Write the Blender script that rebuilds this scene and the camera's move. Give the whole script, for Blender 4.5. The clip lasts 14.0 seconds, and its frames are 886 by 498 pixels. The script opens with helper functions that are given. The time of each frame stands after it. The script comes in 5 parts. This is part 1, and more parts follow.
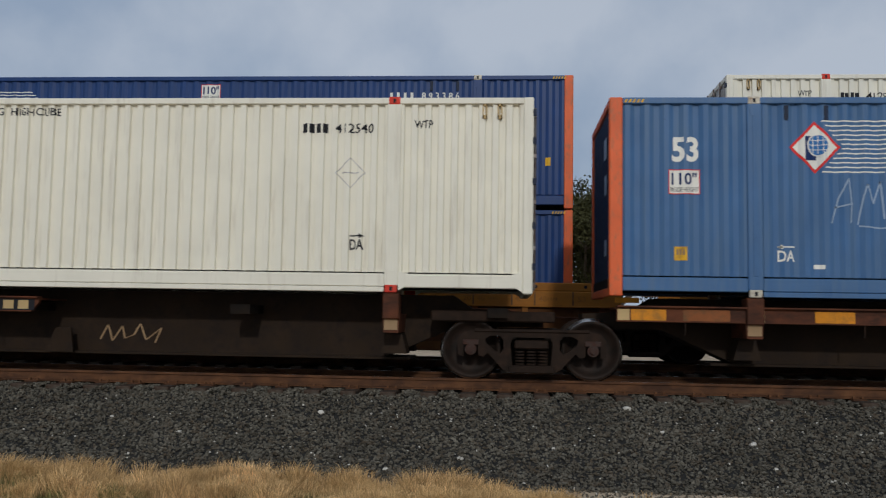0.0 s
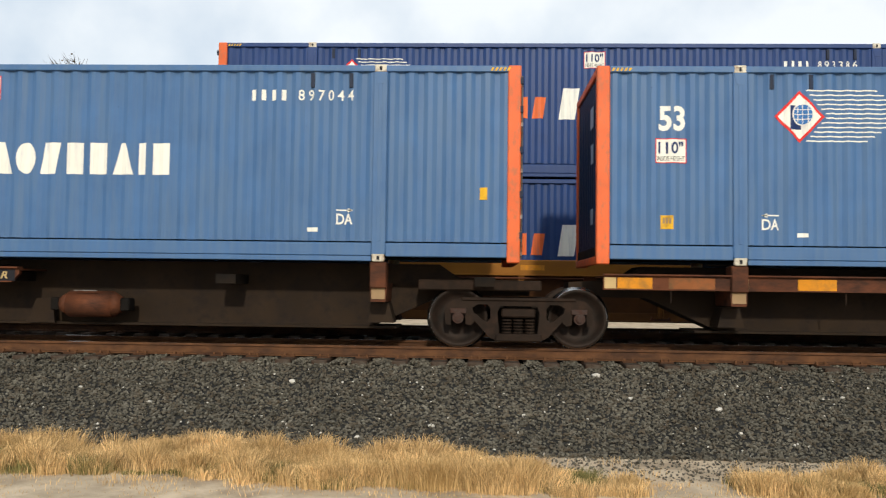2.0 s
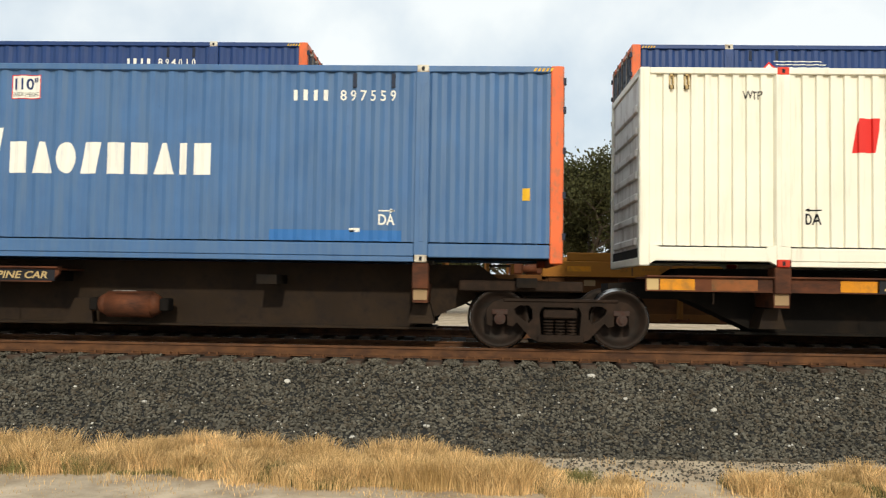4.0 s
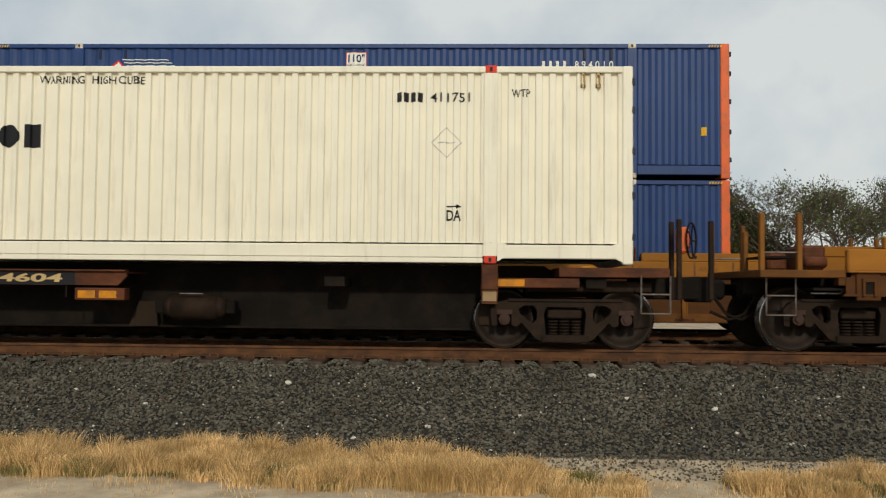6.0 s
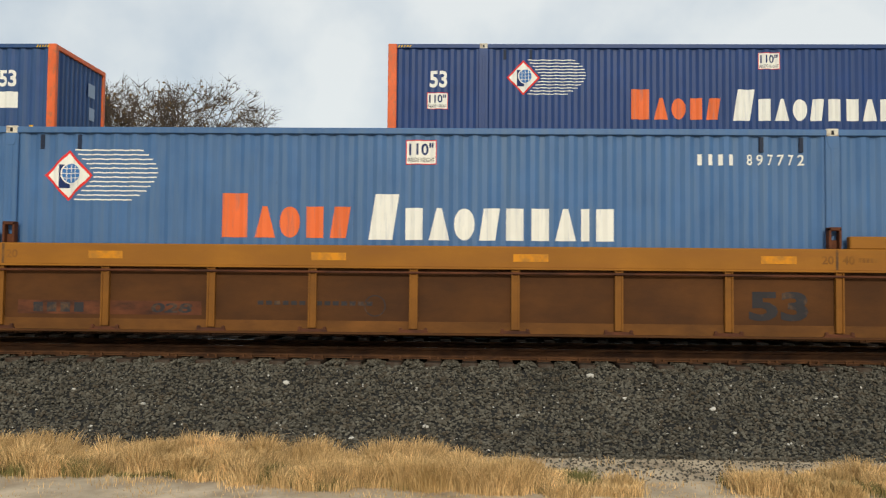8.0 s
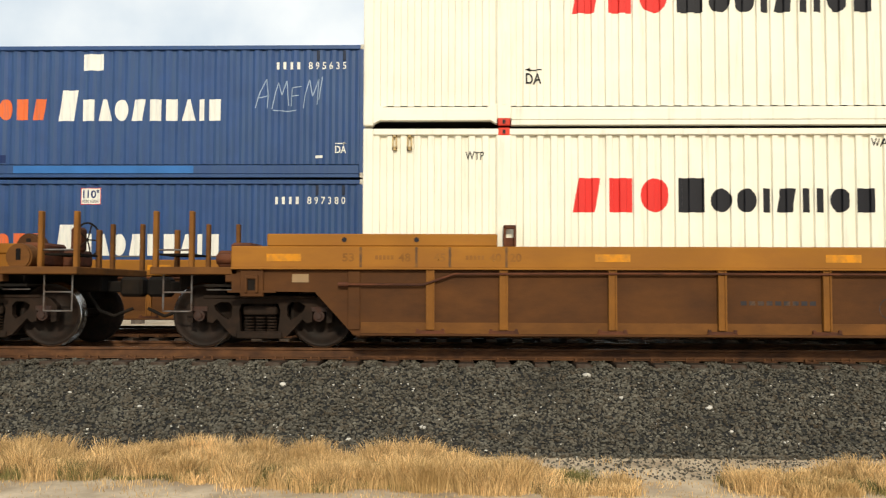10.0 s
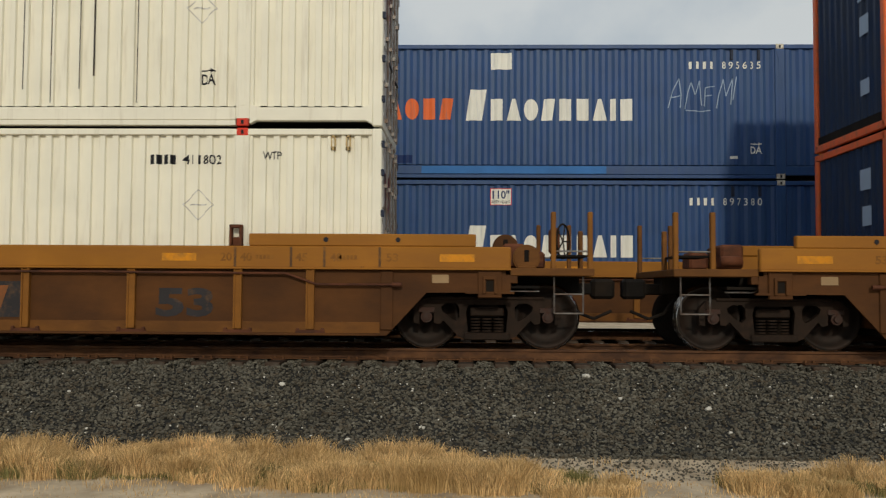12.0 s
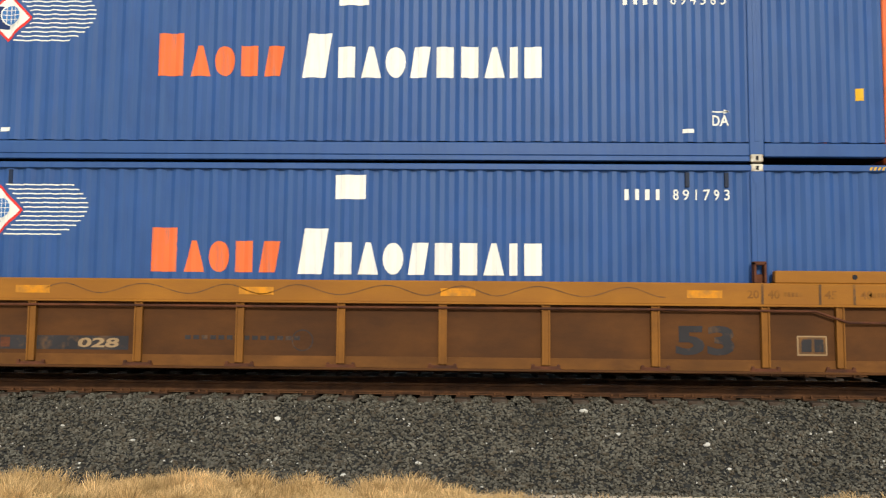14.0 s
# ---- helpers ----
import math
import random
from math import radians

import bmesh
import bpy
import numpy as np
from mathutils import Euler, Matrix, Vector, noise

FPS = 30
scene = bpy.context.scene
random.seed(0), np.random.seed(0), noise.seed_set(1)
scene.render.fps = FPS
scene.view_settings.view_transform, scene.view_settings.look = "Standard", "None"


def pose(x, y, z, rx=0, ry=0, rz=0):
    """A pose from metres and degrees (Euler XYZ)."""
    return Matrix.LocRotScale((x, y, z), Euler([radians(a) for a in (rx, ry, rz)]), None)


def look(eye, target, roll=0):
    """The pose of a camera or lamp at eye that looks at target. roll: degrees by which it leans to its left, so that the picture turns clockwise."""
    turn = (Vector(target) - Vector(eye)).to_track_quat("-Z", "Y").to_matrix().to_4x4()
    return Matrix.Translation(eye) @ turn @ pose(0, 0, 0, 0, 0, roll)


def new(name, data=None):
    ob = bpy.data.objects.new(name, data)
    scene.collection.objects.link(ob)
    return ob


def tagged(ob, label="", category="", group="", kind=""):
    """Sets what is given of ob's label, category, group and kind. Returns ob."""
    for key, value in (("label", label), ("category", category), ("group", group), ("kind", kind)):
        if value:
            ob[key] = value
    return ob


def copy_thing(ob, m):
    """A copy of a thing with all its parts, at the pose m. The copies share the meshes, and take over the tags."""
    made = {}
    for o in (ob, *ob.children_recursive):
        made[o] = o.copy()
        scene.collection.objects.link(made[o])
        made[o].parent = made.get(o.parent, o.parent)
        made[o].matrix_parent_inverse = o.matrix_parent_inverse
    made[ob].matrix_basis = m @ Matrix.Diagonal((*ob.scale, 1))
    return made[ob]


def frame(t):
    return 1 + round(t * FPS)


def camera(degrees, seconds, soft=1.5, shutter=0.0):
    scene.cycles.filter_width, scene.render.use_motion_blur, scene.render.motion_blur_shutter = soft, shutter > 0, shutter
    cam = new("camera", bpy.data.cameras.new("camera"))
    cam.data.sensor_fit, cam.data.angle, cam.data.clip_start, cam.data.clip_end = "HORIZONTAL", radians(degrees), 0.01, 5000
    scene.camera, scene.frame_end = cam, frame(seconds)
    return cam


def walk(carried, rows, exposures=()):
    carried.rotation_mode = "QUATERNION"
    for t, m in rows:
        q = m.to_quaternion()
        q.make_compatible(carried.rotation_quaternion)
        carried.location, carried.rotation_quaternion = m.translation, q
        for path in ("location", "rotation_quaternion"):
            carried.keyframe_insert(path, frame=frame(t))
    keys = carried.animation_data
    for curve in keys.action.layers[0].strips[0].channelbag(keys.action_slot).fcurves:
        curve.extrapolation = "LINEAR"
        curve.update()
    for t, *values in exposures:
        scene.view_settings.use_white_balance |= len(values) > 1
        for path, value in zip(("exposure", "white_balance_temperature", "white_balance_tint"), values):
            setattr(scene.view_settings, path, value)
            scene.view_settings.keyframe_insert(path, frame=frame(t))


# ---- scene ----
cam = camera(53.85, 14.0, 1.2, 0.06)
EYE = 0.831
# yaw, pitch, roll of the hand-held camera, which stands on one spot
TURNS = [(0, 4.088, 4.589, -0.965), (0.2, 1.962, 4.445, -0.969), (0.4, 1.095, 4.252, -1.134), (0.5, 0.852, 4.120, -1.376), (0.7, 0.782, 4.008, -1.412), (1, 1.258, 3.800, -1.375),
         (1.5, 2.174, 3.125, -0.753), (2, 2.186, 2.571, -0.738), (3.2, 2.003, 2.581, -0.787), (4.5, 1.827, 2.622, -0.842), (5, 1.856, 2.706, -0.516), (5.5, 1.910, 2.630, -0.454),
         (6, 1.918, 2.623, -0.539), (6.5, 1.883, 2.607, -0.500), (7, 1.881, 2.574, -0.736), (8.2, 1.761, 2.646, -0.504), (9.5, 1.590, 2.717, -0.262), (10, 1.541, 2.668, -0.185),
         (10.5, 1.546, 2.698, -0.205), (11, 1.523, 2.632, -0.550), (11.5, 1.609, 2.579, -0.415), (12, 1.510, 2.683, -0.356), (12.5, 1.536, 3.120, -0.390), (13, 1.474, 3.894, -0.151),
         (13.5, 1.372, 4.517, -0.260), (14, 1.318, 4.915, -0.516)]
walk(cam, [(t, pose(0, 0, EYE, 90 + p, r, y)) for t, y, p, r in TURNS],
     exposures=[(0.0, -1.08, 5900, 10), (0.5, -0.85, 5900, 10), (1.0, -0.62, 6000, 10), (1.5, -0.24, 6400, 9), (2.0, -0.03, 6700, 8), (4.5, -0.03, 6900, 6), (5.0, -0.32, 6950, 6), (5.5, -0.43, 6850, 6),
                (6.0, -0.57, 6900, 6), (6.5, -0.57, 6800, 6), (7.0, -0.57, 6700, 6), (9.5, 0.1, 7000, 7), (10.0, 0, 7000, 7), (10.5, -0.37, 7000, 7), (11.0, -0.5, 7000, 6), (11.5, -0.7, 6900, 6), (12.0, -0.78, 6800, 6), (12.5, -0.58, 6400, 6), (13.0, -0.03, 6400, 6), (13.5, -0.03, 6600, 7), (14.0, 0.06, 6700, 7)])

# ---- plan ----
NEAR = 12.655             # near faces of the containers on the near track
TRACK_1 = NEAR + 1.2955   # centre lines of the two tracks
TRACK_2 = TRACK_1 + 5.9435
LOW = -1.1                # the ground beside the bed
LONG, TALL, HALF = 16.154, 2.896, 1.2955   # a 53-foot container
SPINE_Z, WELL_Z, UPPER_Z = 1.206, 0.292, 3.228
FRONT = [-16.012, 1.236, 18.49, 35.741, 56.754, 80.144, 103.585]   # left ends of the loads at 0 s
REAR = [-14.761, -37.905, -61.341, -80.761, 4.621]

# ---- light ----
world = bpy.data.worlds.new("sky")
scene.world = world
world.use_nodes = True
wn, wl = world.node_tree.nodes, world.node_tree.links
wn.clear()
sky = wn.new("ShaderNodeTexSky")
sky.sky_type, sky.sun_disc, sky.sun_elevation, sky.sun_rotation = "NISHITA", False, radians(27), radians(174)
sky.dust_density, sky.ozone_density = 2.5, 1.5
clouds = wn.new("ShaderNodeTexNoise")
clouds.inputs["Scale"].default_value, clouds.inputs["Detail"].default_value, clouds.inputs["Roughness"].default_value = 4.2, 6, 0.5
ramp = wn.new("ShaderNodeValToRGB")
ramp.color_ramp.elements[0].position, ramp.color_ramp.elements[1].position = 0.36, 0.6
ramp.color_ramp.elements[0].color, ramp.color_ramp.elements[1].color = (7.0, 8.2, 9.8, 1), (11.2, 11.7, 12.3, 1)
mixed = wn.new("ShaderNodeMix")
mixed.data_type = "RGBA"
mixed.inputs["Factor"].default_value = 0.82
background = wn.new("ShaderNodeBackground")
background.inputs["Strength"].default_value = 0.1
out = wn.new("ShaderNodeOutputWorld")
wl.new(clouds.outputs["Fac"], ramp.inputs["Fac"])
wl.new(sky.outputs["Color"], mixed.inputs[6])
wl.new(ramp.outputs["Color"], mixed.inputs[7])
wl.new(mixed.outputs[2], background.inputs["Color"])
wl.new(background.outputs["Background"], out.inputs["Surface"])
sun = new("sun", bpy.data.lights.new("sun", "SUN"))
sun.data.energy, sun.data.angle, sun.data.color = 2.4, radians(2.5), (1.0, 0.92, 0.79)
sun.matrix_world = look((3.0, -30, 14.8), (0, 0, 0))


# ---- materials ----
def mat(name, color, rough=0.6, metal=0.0, var=0.12, scale=2.0, bump=0.15, fine=40.0, dirt=None, amount=0.3, stretch=(1, 1, 1), second=6.0, spread=0.12, island=0.0, spec=0.15, chips=None):
    """A painted or natural surface: two scales of tone, a dirt or wear colour in patches stretched along an axis, and fine relief."""
    m = bpy.data.materials.new(name)
    m.use_nodes = True
    n, l = m.node_tree.nodes, m.node_tree.links
    b = n["Principled BSDF"]
    b.inputs["Roughness"].default_value, b.inputs["Metallic"].default_value = rough, metal
    b.inputs["Specular IOR Level"].default_value = spec
    co = n.new("ShaderNodeTexCoord")
    big, small = n.new("ShaderNodeTexNoise"), n.new("ShaderNodeTexNoise")
    big.inputs["Scale"].default_value, big.inputs["Detail"].default_value = scale, 5
    small.inputs["Scale"].default_value, small.inputs["Detail"].default_value = fine, 4
    l.new(co.outputs["Object"], big.inputs["Vector"])
    l.new(co.outputs["Object"], small.inputs["Vector"])
    tone = n.new("ShaderNodeMapRange")
    tone.inputs["From Min"].default_value, tone.inputs["From Max"].default_value = 0.3, 0.7
    tone.inputs["To Min"].default_value, tone.inputs["To Max"].default_value = 1 - var, 1 + var
    l.new(big.outputs["Fac"], tone.inputs["Value"])
    hue = n.new("ShaderNodeHueSaturation")
    hue.inputs["Color"].default_value = (*color, 1)
    last = tone.outputs["Result"]
    if island:
        geo = n.new("ShaderNodeNewGeometry")
        r = n.new("ShaderNodeMapRange")
        r.inputs["To Min"].default_value, r.inputs["To Max"].default_value = 1 - island, 1 + island
        l.new(geo.outputs["Random Per Island"], r.inputs["Value"])
        mul = n.new("ShaderNodeMath")
        mul.operation = "MULTIPLY"
        l.new(last, mul.inputs[0])
        l.new(r.outputs["Result"], mul.inputs[1])
        last = mul.outputs["Value"]
    l.new(last, hue.inputs["Value"])
    end = hue.outputs["Color"]
    if dirt:
        mp = n.new("ShaderNodeMapping")
        mp.inputs["Scale"].default_value = stretch
        l.new(co.outputs["Object"], mp.inputs["Vector"])
        dn = n.new("ShaderNodeTexNoise")
        dn.inputs["Scale"].default_value, dn.inputs["Detail"].default_value, dn.inputs["Roughness"].default_value = second, 6, 0.65
        l.new(mp.outputs["Vector"], dn.inputs["Vector"])
        dr = n.new("ShaderNodeMapRange")
        cut = 0.68 - 0.4 * amount
        dr.inputs["From Min"].default_value, dr.inputs["From Max"].default_value = cut - spread, cut + spread
        l.new(dn.outputs["Fac"], dr.inputs["Value"])
        mx = n.new("ShaderNodeMix")
        mx.data_type = "RGBA"
        mx.inputs[7].default_value = (*dirt, 1)
        l.new(dr.outputs["Result"], mx.inputs["Factor"])
        l.new(end, mx.inputs[6])
        end = mx.outputs[2]
    if chips:
        cn = n.new("ShaderNodeTexNoise")
        cn.inputs["Scale"].default_value, cn.inputs["Detail"].default_value, cn.inputs["Roughness"].default_value = 5.5, 9, 0.72
        l.new(co.outputs["Object"], cn.inputs["Vector"])
        cr = n.new("ShaderNodeMapRange")
        cr.inputs["From Min"].default_value, cr.inputs["From Max"].default_value = 0.67, 0.72
        l.new(cn.outputs["Fac"], cr.inputs["Value"])
        cm = n.new("ShaderNodeMix")
        cm.data_type = "RGBA"
        cm.inputs[7].default_value = (*chips, 1)
        l.new(cr.outputs["Result"], cm.inputs[0])
        l.new(end, cm.inputs[6])
        end = cm.outputs[2]
    l.new(end, b.inputs["Base Color"])
    if bump:
        bp = n.new("ShaderNodeBump")
        bp.inputs["Strength"].default_value, bp.inputs["Distance"].default_value = bump, 0.01
        l.new(small.outputs["Fac"], bp.inputs["Height"])
        l.new(bp.outputs["Normal"], b.inputs["Normal"])
    return m


STREAK = (3.0, 1.0, 0.25)
M = {
    "faded_blue": mat("faded_blue", (0.057, 0.138, 0.295), 0.45, var=0.1, dirt=(0.082, 0.155, 0.28), amount=0.35, stretch=STREAK, second=3, bump=0.08, spec=0.3, chips=(0.03, 0.06, 0.13)),
    "mid_blue": mat("mid_blue", (0.022, 0.075, 0.238), 0.45, var=0.1, dirt=(0.032, 0.086, 0.235), amount=0.35, stretch=STREAK, second=3, bump=0.08, spec=0.3, chips=(0.015, 0.035, 0.10)),
    "deep_blue": mat("deep_blue", (0.014, 0.045, 0.16), 0.45, var=0.12, dirt=(0.022, 0.052, 0.155), amount=0.35, stretch=STREAK, second=3, bump=0.08, spec=0.3, chips=(0.01, 0.022, 0.07)),
    # a blue between deep_blue and mid_blue in tone
    "sunned_blue": mat("sunned_blue", (0.026, 0.068, 0.19), 0.45, var=0.12, dirt=(0.036, 0.08, 0.18), amount=0.35, stretch=STREAK, second=3, bump=0.08, spec=0.3, chips=(0.015, 0.03, 0.08)),
    "navy_mark": mat("navy_mark", (0.012, 0.03, 0.11), 0.5, bump=0),
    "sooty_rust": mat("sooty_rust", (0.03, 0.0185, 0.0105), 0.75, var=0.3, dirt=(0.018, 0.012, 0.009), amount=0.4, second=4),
    "faded_stencil_mark": mat("faded_stencil_mark", (0.21, 0.09, 0.022), 0.7, var=0.25, dirt=(0.28, 0.12, 0.02), amount=0.3, bump=0),
    "cream": mat("cream", (0.82, 0.785, 0.66), 0.5, var=0.04, dirt=(0.62, 0.57, 0.46), amount=0.02, stretch=STREAK, second=2.5, bump=0.06, spec=0.3),
    "orange": mat("orange", (0.72, 0.13, 0.035), 0.5, var=0.12, dirt=(0.35, 0.14, 0.07), amount=0.15, stretch=(2, 2, 1), second=5, spec=0.3, chips=(0.3, 0.09, 0.04)),
    "red": mat("red", (0.62, 0.05, 0.03), 0.5, dirt=(0.3, 0.1, 0.07), amount=0.1),
    # navy of doors, hinges and slots, darkened to hold the door end's shade
    "dark_door": mat("dark_door", (0.016, 0.026, 0.055), 0.5, dirt=(0.03, 0.033, 0.045), amount=0.4, stretch=STREAK),
    # blue end wall with the sunless side's shade mixed into its paint
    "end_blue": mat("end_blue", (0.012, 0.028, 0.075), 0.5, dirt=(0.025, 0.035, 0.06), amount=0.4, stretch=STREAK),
    "wine_mark": mat("wine_mark", (0.22, 0.02, 0.04), 0.5, var=0.1, bump=0),
    "pale_end": mat("pale_end", (0.72, 0.70, 0.66), 0.55, var=0.06, dirt=(0.38, 0.33, 0.28), amount=0.22, stretch=STREAK, second=4),
    "grey_door": mat("grey_door", (0.60, 0.585, 0.56), 0.55, dirt=(0.32, 0.29, 0.26), amount=0.3, stretch=STREAK, spec=0.3),
    "steel": mat("steel", (0.2, 0.19, 0.18), 0.45, 0.7, dirt=(0.12, 0.08, 0.06), amount=0.4),
    "fitting": mat("fitting", (0.62, 0.58, 0.48), 0.55, dirt=(0.3, 0.2, 0.13), amount=0.35, second=12),
    "white_mark": mat("white_mark", (0.82, 0.80, 0.72), 0.5, var=0.05, dirt=(0.55, 0.56, 0.58), amount=0.08, stretch=STREAK, bump=0),
    "orange_mark": mat("orange_mark", (0.78, 0.16, 0.05), 0.5, var=0.08, dirt=(0.4, 0.16, 0.12), amount=0.12, stretch=STREAK, bump=0),
    "red_mark": mat("red_mark", (0.68, 0.035, 0.03), 0.5, var=0.05, bump=0),
    "black_mark": mat("black_mark", (0.016, 0.016, 0.02), 0.5, var=0.05, bump=0),
    "blue_mark": mat("blue_mark", (0.04, 0.16, 0.42), 0.5, bump=0),
    "sky_mark": mat("sky_mark", (0.45, 0.55, 0.68), 0.5, bump=0),
    "tan_mark": mat("tan_mark", (0.5, 0.36, 0.17), 0.5, bump=0),
    "yellow_mark": mat("yellow_mark", (0.75, 0.42, 0.03), 0.5, var=0.1, dirt=(0.35, 0.2, 0.05), amount=0.2, bump=0),
    "dust_mark": mat("dust_mark", (0.33, 0.22, 0.12), 0.7, var=0.15, bump=0),
    "stencil_mark": mat("stencil_mark", (0.11, 0.06, 0.03), 0.7, var=0.25, dirt=(0.25, 0.11, 0.025), amount=0.25, bump=0),
    "amber_mark": mat("amber_mark", (0.62, 0.24, 0.015), 0.5, var=0.12, dirt=(0.36, 0.16, 0.03), amount=0.3, bump=0),
    "faint_mark": mat("faint_mark", (0.30, 0.38, 0.50), 0.6, bump=0),
    "sooty_mark": mat("sooty_mark", (0.035, 0.032, 0.034), 0.7, var=0.2, dirt=(0.14, 0.075, 0.035), amount=0.12, bump=0),
    "soft_orange_mark": mat("soft_orange_mark", (0.24, 0.085, 0.03), 0.7, var=0.2, dirt=(0.14, 0.075, 0.035), amount=0.3, bump=0),
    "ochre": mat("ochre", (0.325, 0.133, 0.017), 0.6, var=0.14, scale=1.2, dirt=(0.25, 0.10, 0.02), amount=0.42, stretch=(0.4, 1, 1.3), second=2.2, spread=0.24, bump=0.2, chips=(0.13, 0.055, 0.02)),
    # darker and browner than the chord's ochre
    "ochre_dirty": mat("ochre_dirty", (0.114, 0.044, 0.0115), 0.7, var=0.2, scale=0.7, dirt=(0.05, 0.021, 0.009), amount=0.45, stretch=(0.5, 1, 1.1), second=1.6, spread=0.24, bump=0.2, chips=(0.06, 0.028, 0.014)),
    "ochre_worn": mat("ochre_worn", (0.17, 0.068, 0.016), 0.68, var=0.2, scale=1.4, dirt=(0.09, 0.038, 0.012), amount=0.4, stretch=(0.5, 1, 1.4), second=2.4, spread=0.2, bump=0.2, chips=(0.06, 0.03, 0.016)),
    "ochre_rib": mat("ochre_rib", (0.26, 0.105, 0.018), 0.65, var=0.15, scale=1.2, dirt=(0.15, 0.062, 0.016), amount=0.4, stretch=(0.6, 1, 0.8), second=2.5, spread=0.24, bump=0.2),
    "rust_sill": mat("rust_sill", (0.13, 0.044, 0.02), 0.7, var=0.25, dirt=(0.05, 0.022, 0.014), amount=0.4, stretch=(0.6, 1, 1.5), second=3),
    # soot made blacker still, so its colour includes the shade beneath the cars
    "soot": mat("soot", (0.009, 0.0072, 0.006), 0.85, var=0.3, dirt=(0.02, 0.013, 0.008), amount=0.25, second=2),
    "truck_iron": mat("truck_iron", (0.02, 0.0125, 0.0085), 0.75, 0.1, var=0.25, dirt=(0.034, 0.019, 0.012), amount=0.25, second=7),
    "bearing": mat("bearing", (0.05, 0.023, 0.016), 0.6, 0.2, dirt=(0.05, 0.035, 0.03), amount=0.4, second=12),
    "wheel_face": mat("wheel_face", (0.03, 0.019, 0.014), 0.6, 0.2, var=0.25, dirt=(0.014, 0.011, 0.009), amount=0.4, second=5),
    "tread": mat("tread", (0.55, 0.54, 0.52), 0.25, 1.0, bump=0.02),
    "rail_rust": mat("rail_rust", (0.125, 0.057, 0.026), 0.8, var=0.25, scale=4, dirt=(0.06, 0.03, 0.018), amount=0.4, stretch=(0.4, 1, 1)),
    "rail_top": mat("rail_top", (0.6, 0.6, 0.6), 0.2, 1.0, bump=0.02),
    "timber": mat("timber", (0.06, 0.036, 0.024), 0.9, var=0.3, stretch=(1, 0.3, 1), dirt=(0.09, 0.075, 0.06), amount=0.3, bump=0.5),
    # bed toned darker than its stones, as painted shade in the gaps between them
    "ballast_bed": mat("ballast_bed", (0.032, 0.03, 0.026), 0.95, var=0.35, scale=9, fine=22, bump=1.0, dirt=(0.025, 0.025, 0.024), amount=0.5, second=26, spread=0.05),
    "ballast": mat("ballast", (0.107, 0.098, 0.078), 0.9, var=0.25, scale=1.2, bump=0.4, island=0.5, dirt=(0.10, 0.075, 0.05), amount=0.2, second=9),
    "pale_stone": mat("pale_stone", (0.56, 0.53, 0.47), 0.9, bump=0.4),
    "sand": mat("sand", (0.55, 0.44, 0.31), 0.95, var=0.22, scale=1.1, fine=30, bump=0.8, dirt=(0.32, 0.245, 0.165), amount=0.34, second=2.3, spread=0.15),
    "straw": mat("straw", (0.64, 0.43, 0.205), 0.8, var=0.25, scale=2.3, bump=0, dirt=(0.34, 0.21, 0.075), amount=0.24, second=1.6, spread=0.2, island=0.6),
    "weed": mat("weed", (0.17, 0.15, 0.055), 0.8, var=0.35, scale=3, bump=0, island=0.5),
    "bark": mat("bark", (0.10, 0.08, 0.065), 0.95, var=0.25, bump=0.5, fine=12),
    "leaf": mat("leaf", (0.056, 0.057, 0.024), 0.75, var=0.35, scale=0.4, bump=0, island=0.3, spec=0.1),
    "leaf_dry": mat("leaf_dry", (0.16, 0.10, 0.035), 0.7, var=0.3, scale=0.5, bump=0, island=0.5),
    "leaf_fresh": mat("leaf_fresh", (0.09, 0.12, 0.04), 0.7, var=0.3, scale=0.5, bump=0, island=0.5),
    "grey_metal": mat("grey_metal", (0.4, 0.4, 0.4), 0.5, 0.5),
}
M["orange"].name = "orange_paint"


# ---- mesh helpers ----
def box(bm, x0, x1, y0, y1, z0, z1, bev=0.0):
    v = bmesh.ops.create_cube(bm, size=1)["verts"]
    for p in v:
        p.co = Vector(((x0 + x1) / 2 + p.co.x * (x1 - x0), (y0 + y1) / 2 + p.co.y * (y1 - y0), (z0 + z1) / 2 + p.co.z * (z1 - z0)))
    if bev:
        bmesh.ops.bevel(bm, geom=list({e for p in v for e in p.link_edges}), offset=bev, segments=1, affect="EDGES")
    return bm


def prism(bm, pts, y0, y1):
    """A plate with an outline in x and z, from y0 to y1."""
    a = [bm.verts.new((x, y0, z)) for x, z in pts]
    b = [bm.verts.new((x, y1, z)) for x, z in pts]
    bm.faces.new(a)
    bm.faces.new(b[::-1])
    for i in range(len(pts)):
        j = (i + 1) % len(pts)
        bm.faces.new((a[j], a[i], b[i], b[j]))
    return bm


def rod(bm, p, q, r, n=8, r2=None):
    p, q = Vector(p), Vector(q)
    m = Matrix.Translation((p + q) / 2) @ (q - p).to_track_quat("Z", "Y").to_matrix().to_4x4()
    bmesh.ops.create_cone(bm, cap_ends=True, segments=n, radius1=r, radius2=r if r2 is None else r2, depth=(q - p).length, matrix=m)
    return bm


def lathe(bm, profile, n=32, index=None):
    """A body of revolution round the y axis; profile is radius and y."""
    rings = [[bm.verts.new((r * math.cos(2 * math.pi * i / n), y, r * math.sin(2 * math.pi * i / n))) for i in range(n)] for r, y in profile]
    for k in range(len(rings) - 1):
        for i in range(n):
            j = (i + 1) % n
            f = bm.faces.new((rings[k][i], rings[k][j], rings[k + 1][j], rings[k + 1][i]))
            if index and k in index:
                f.material_index = 1
            f.smooth = True
    return bm


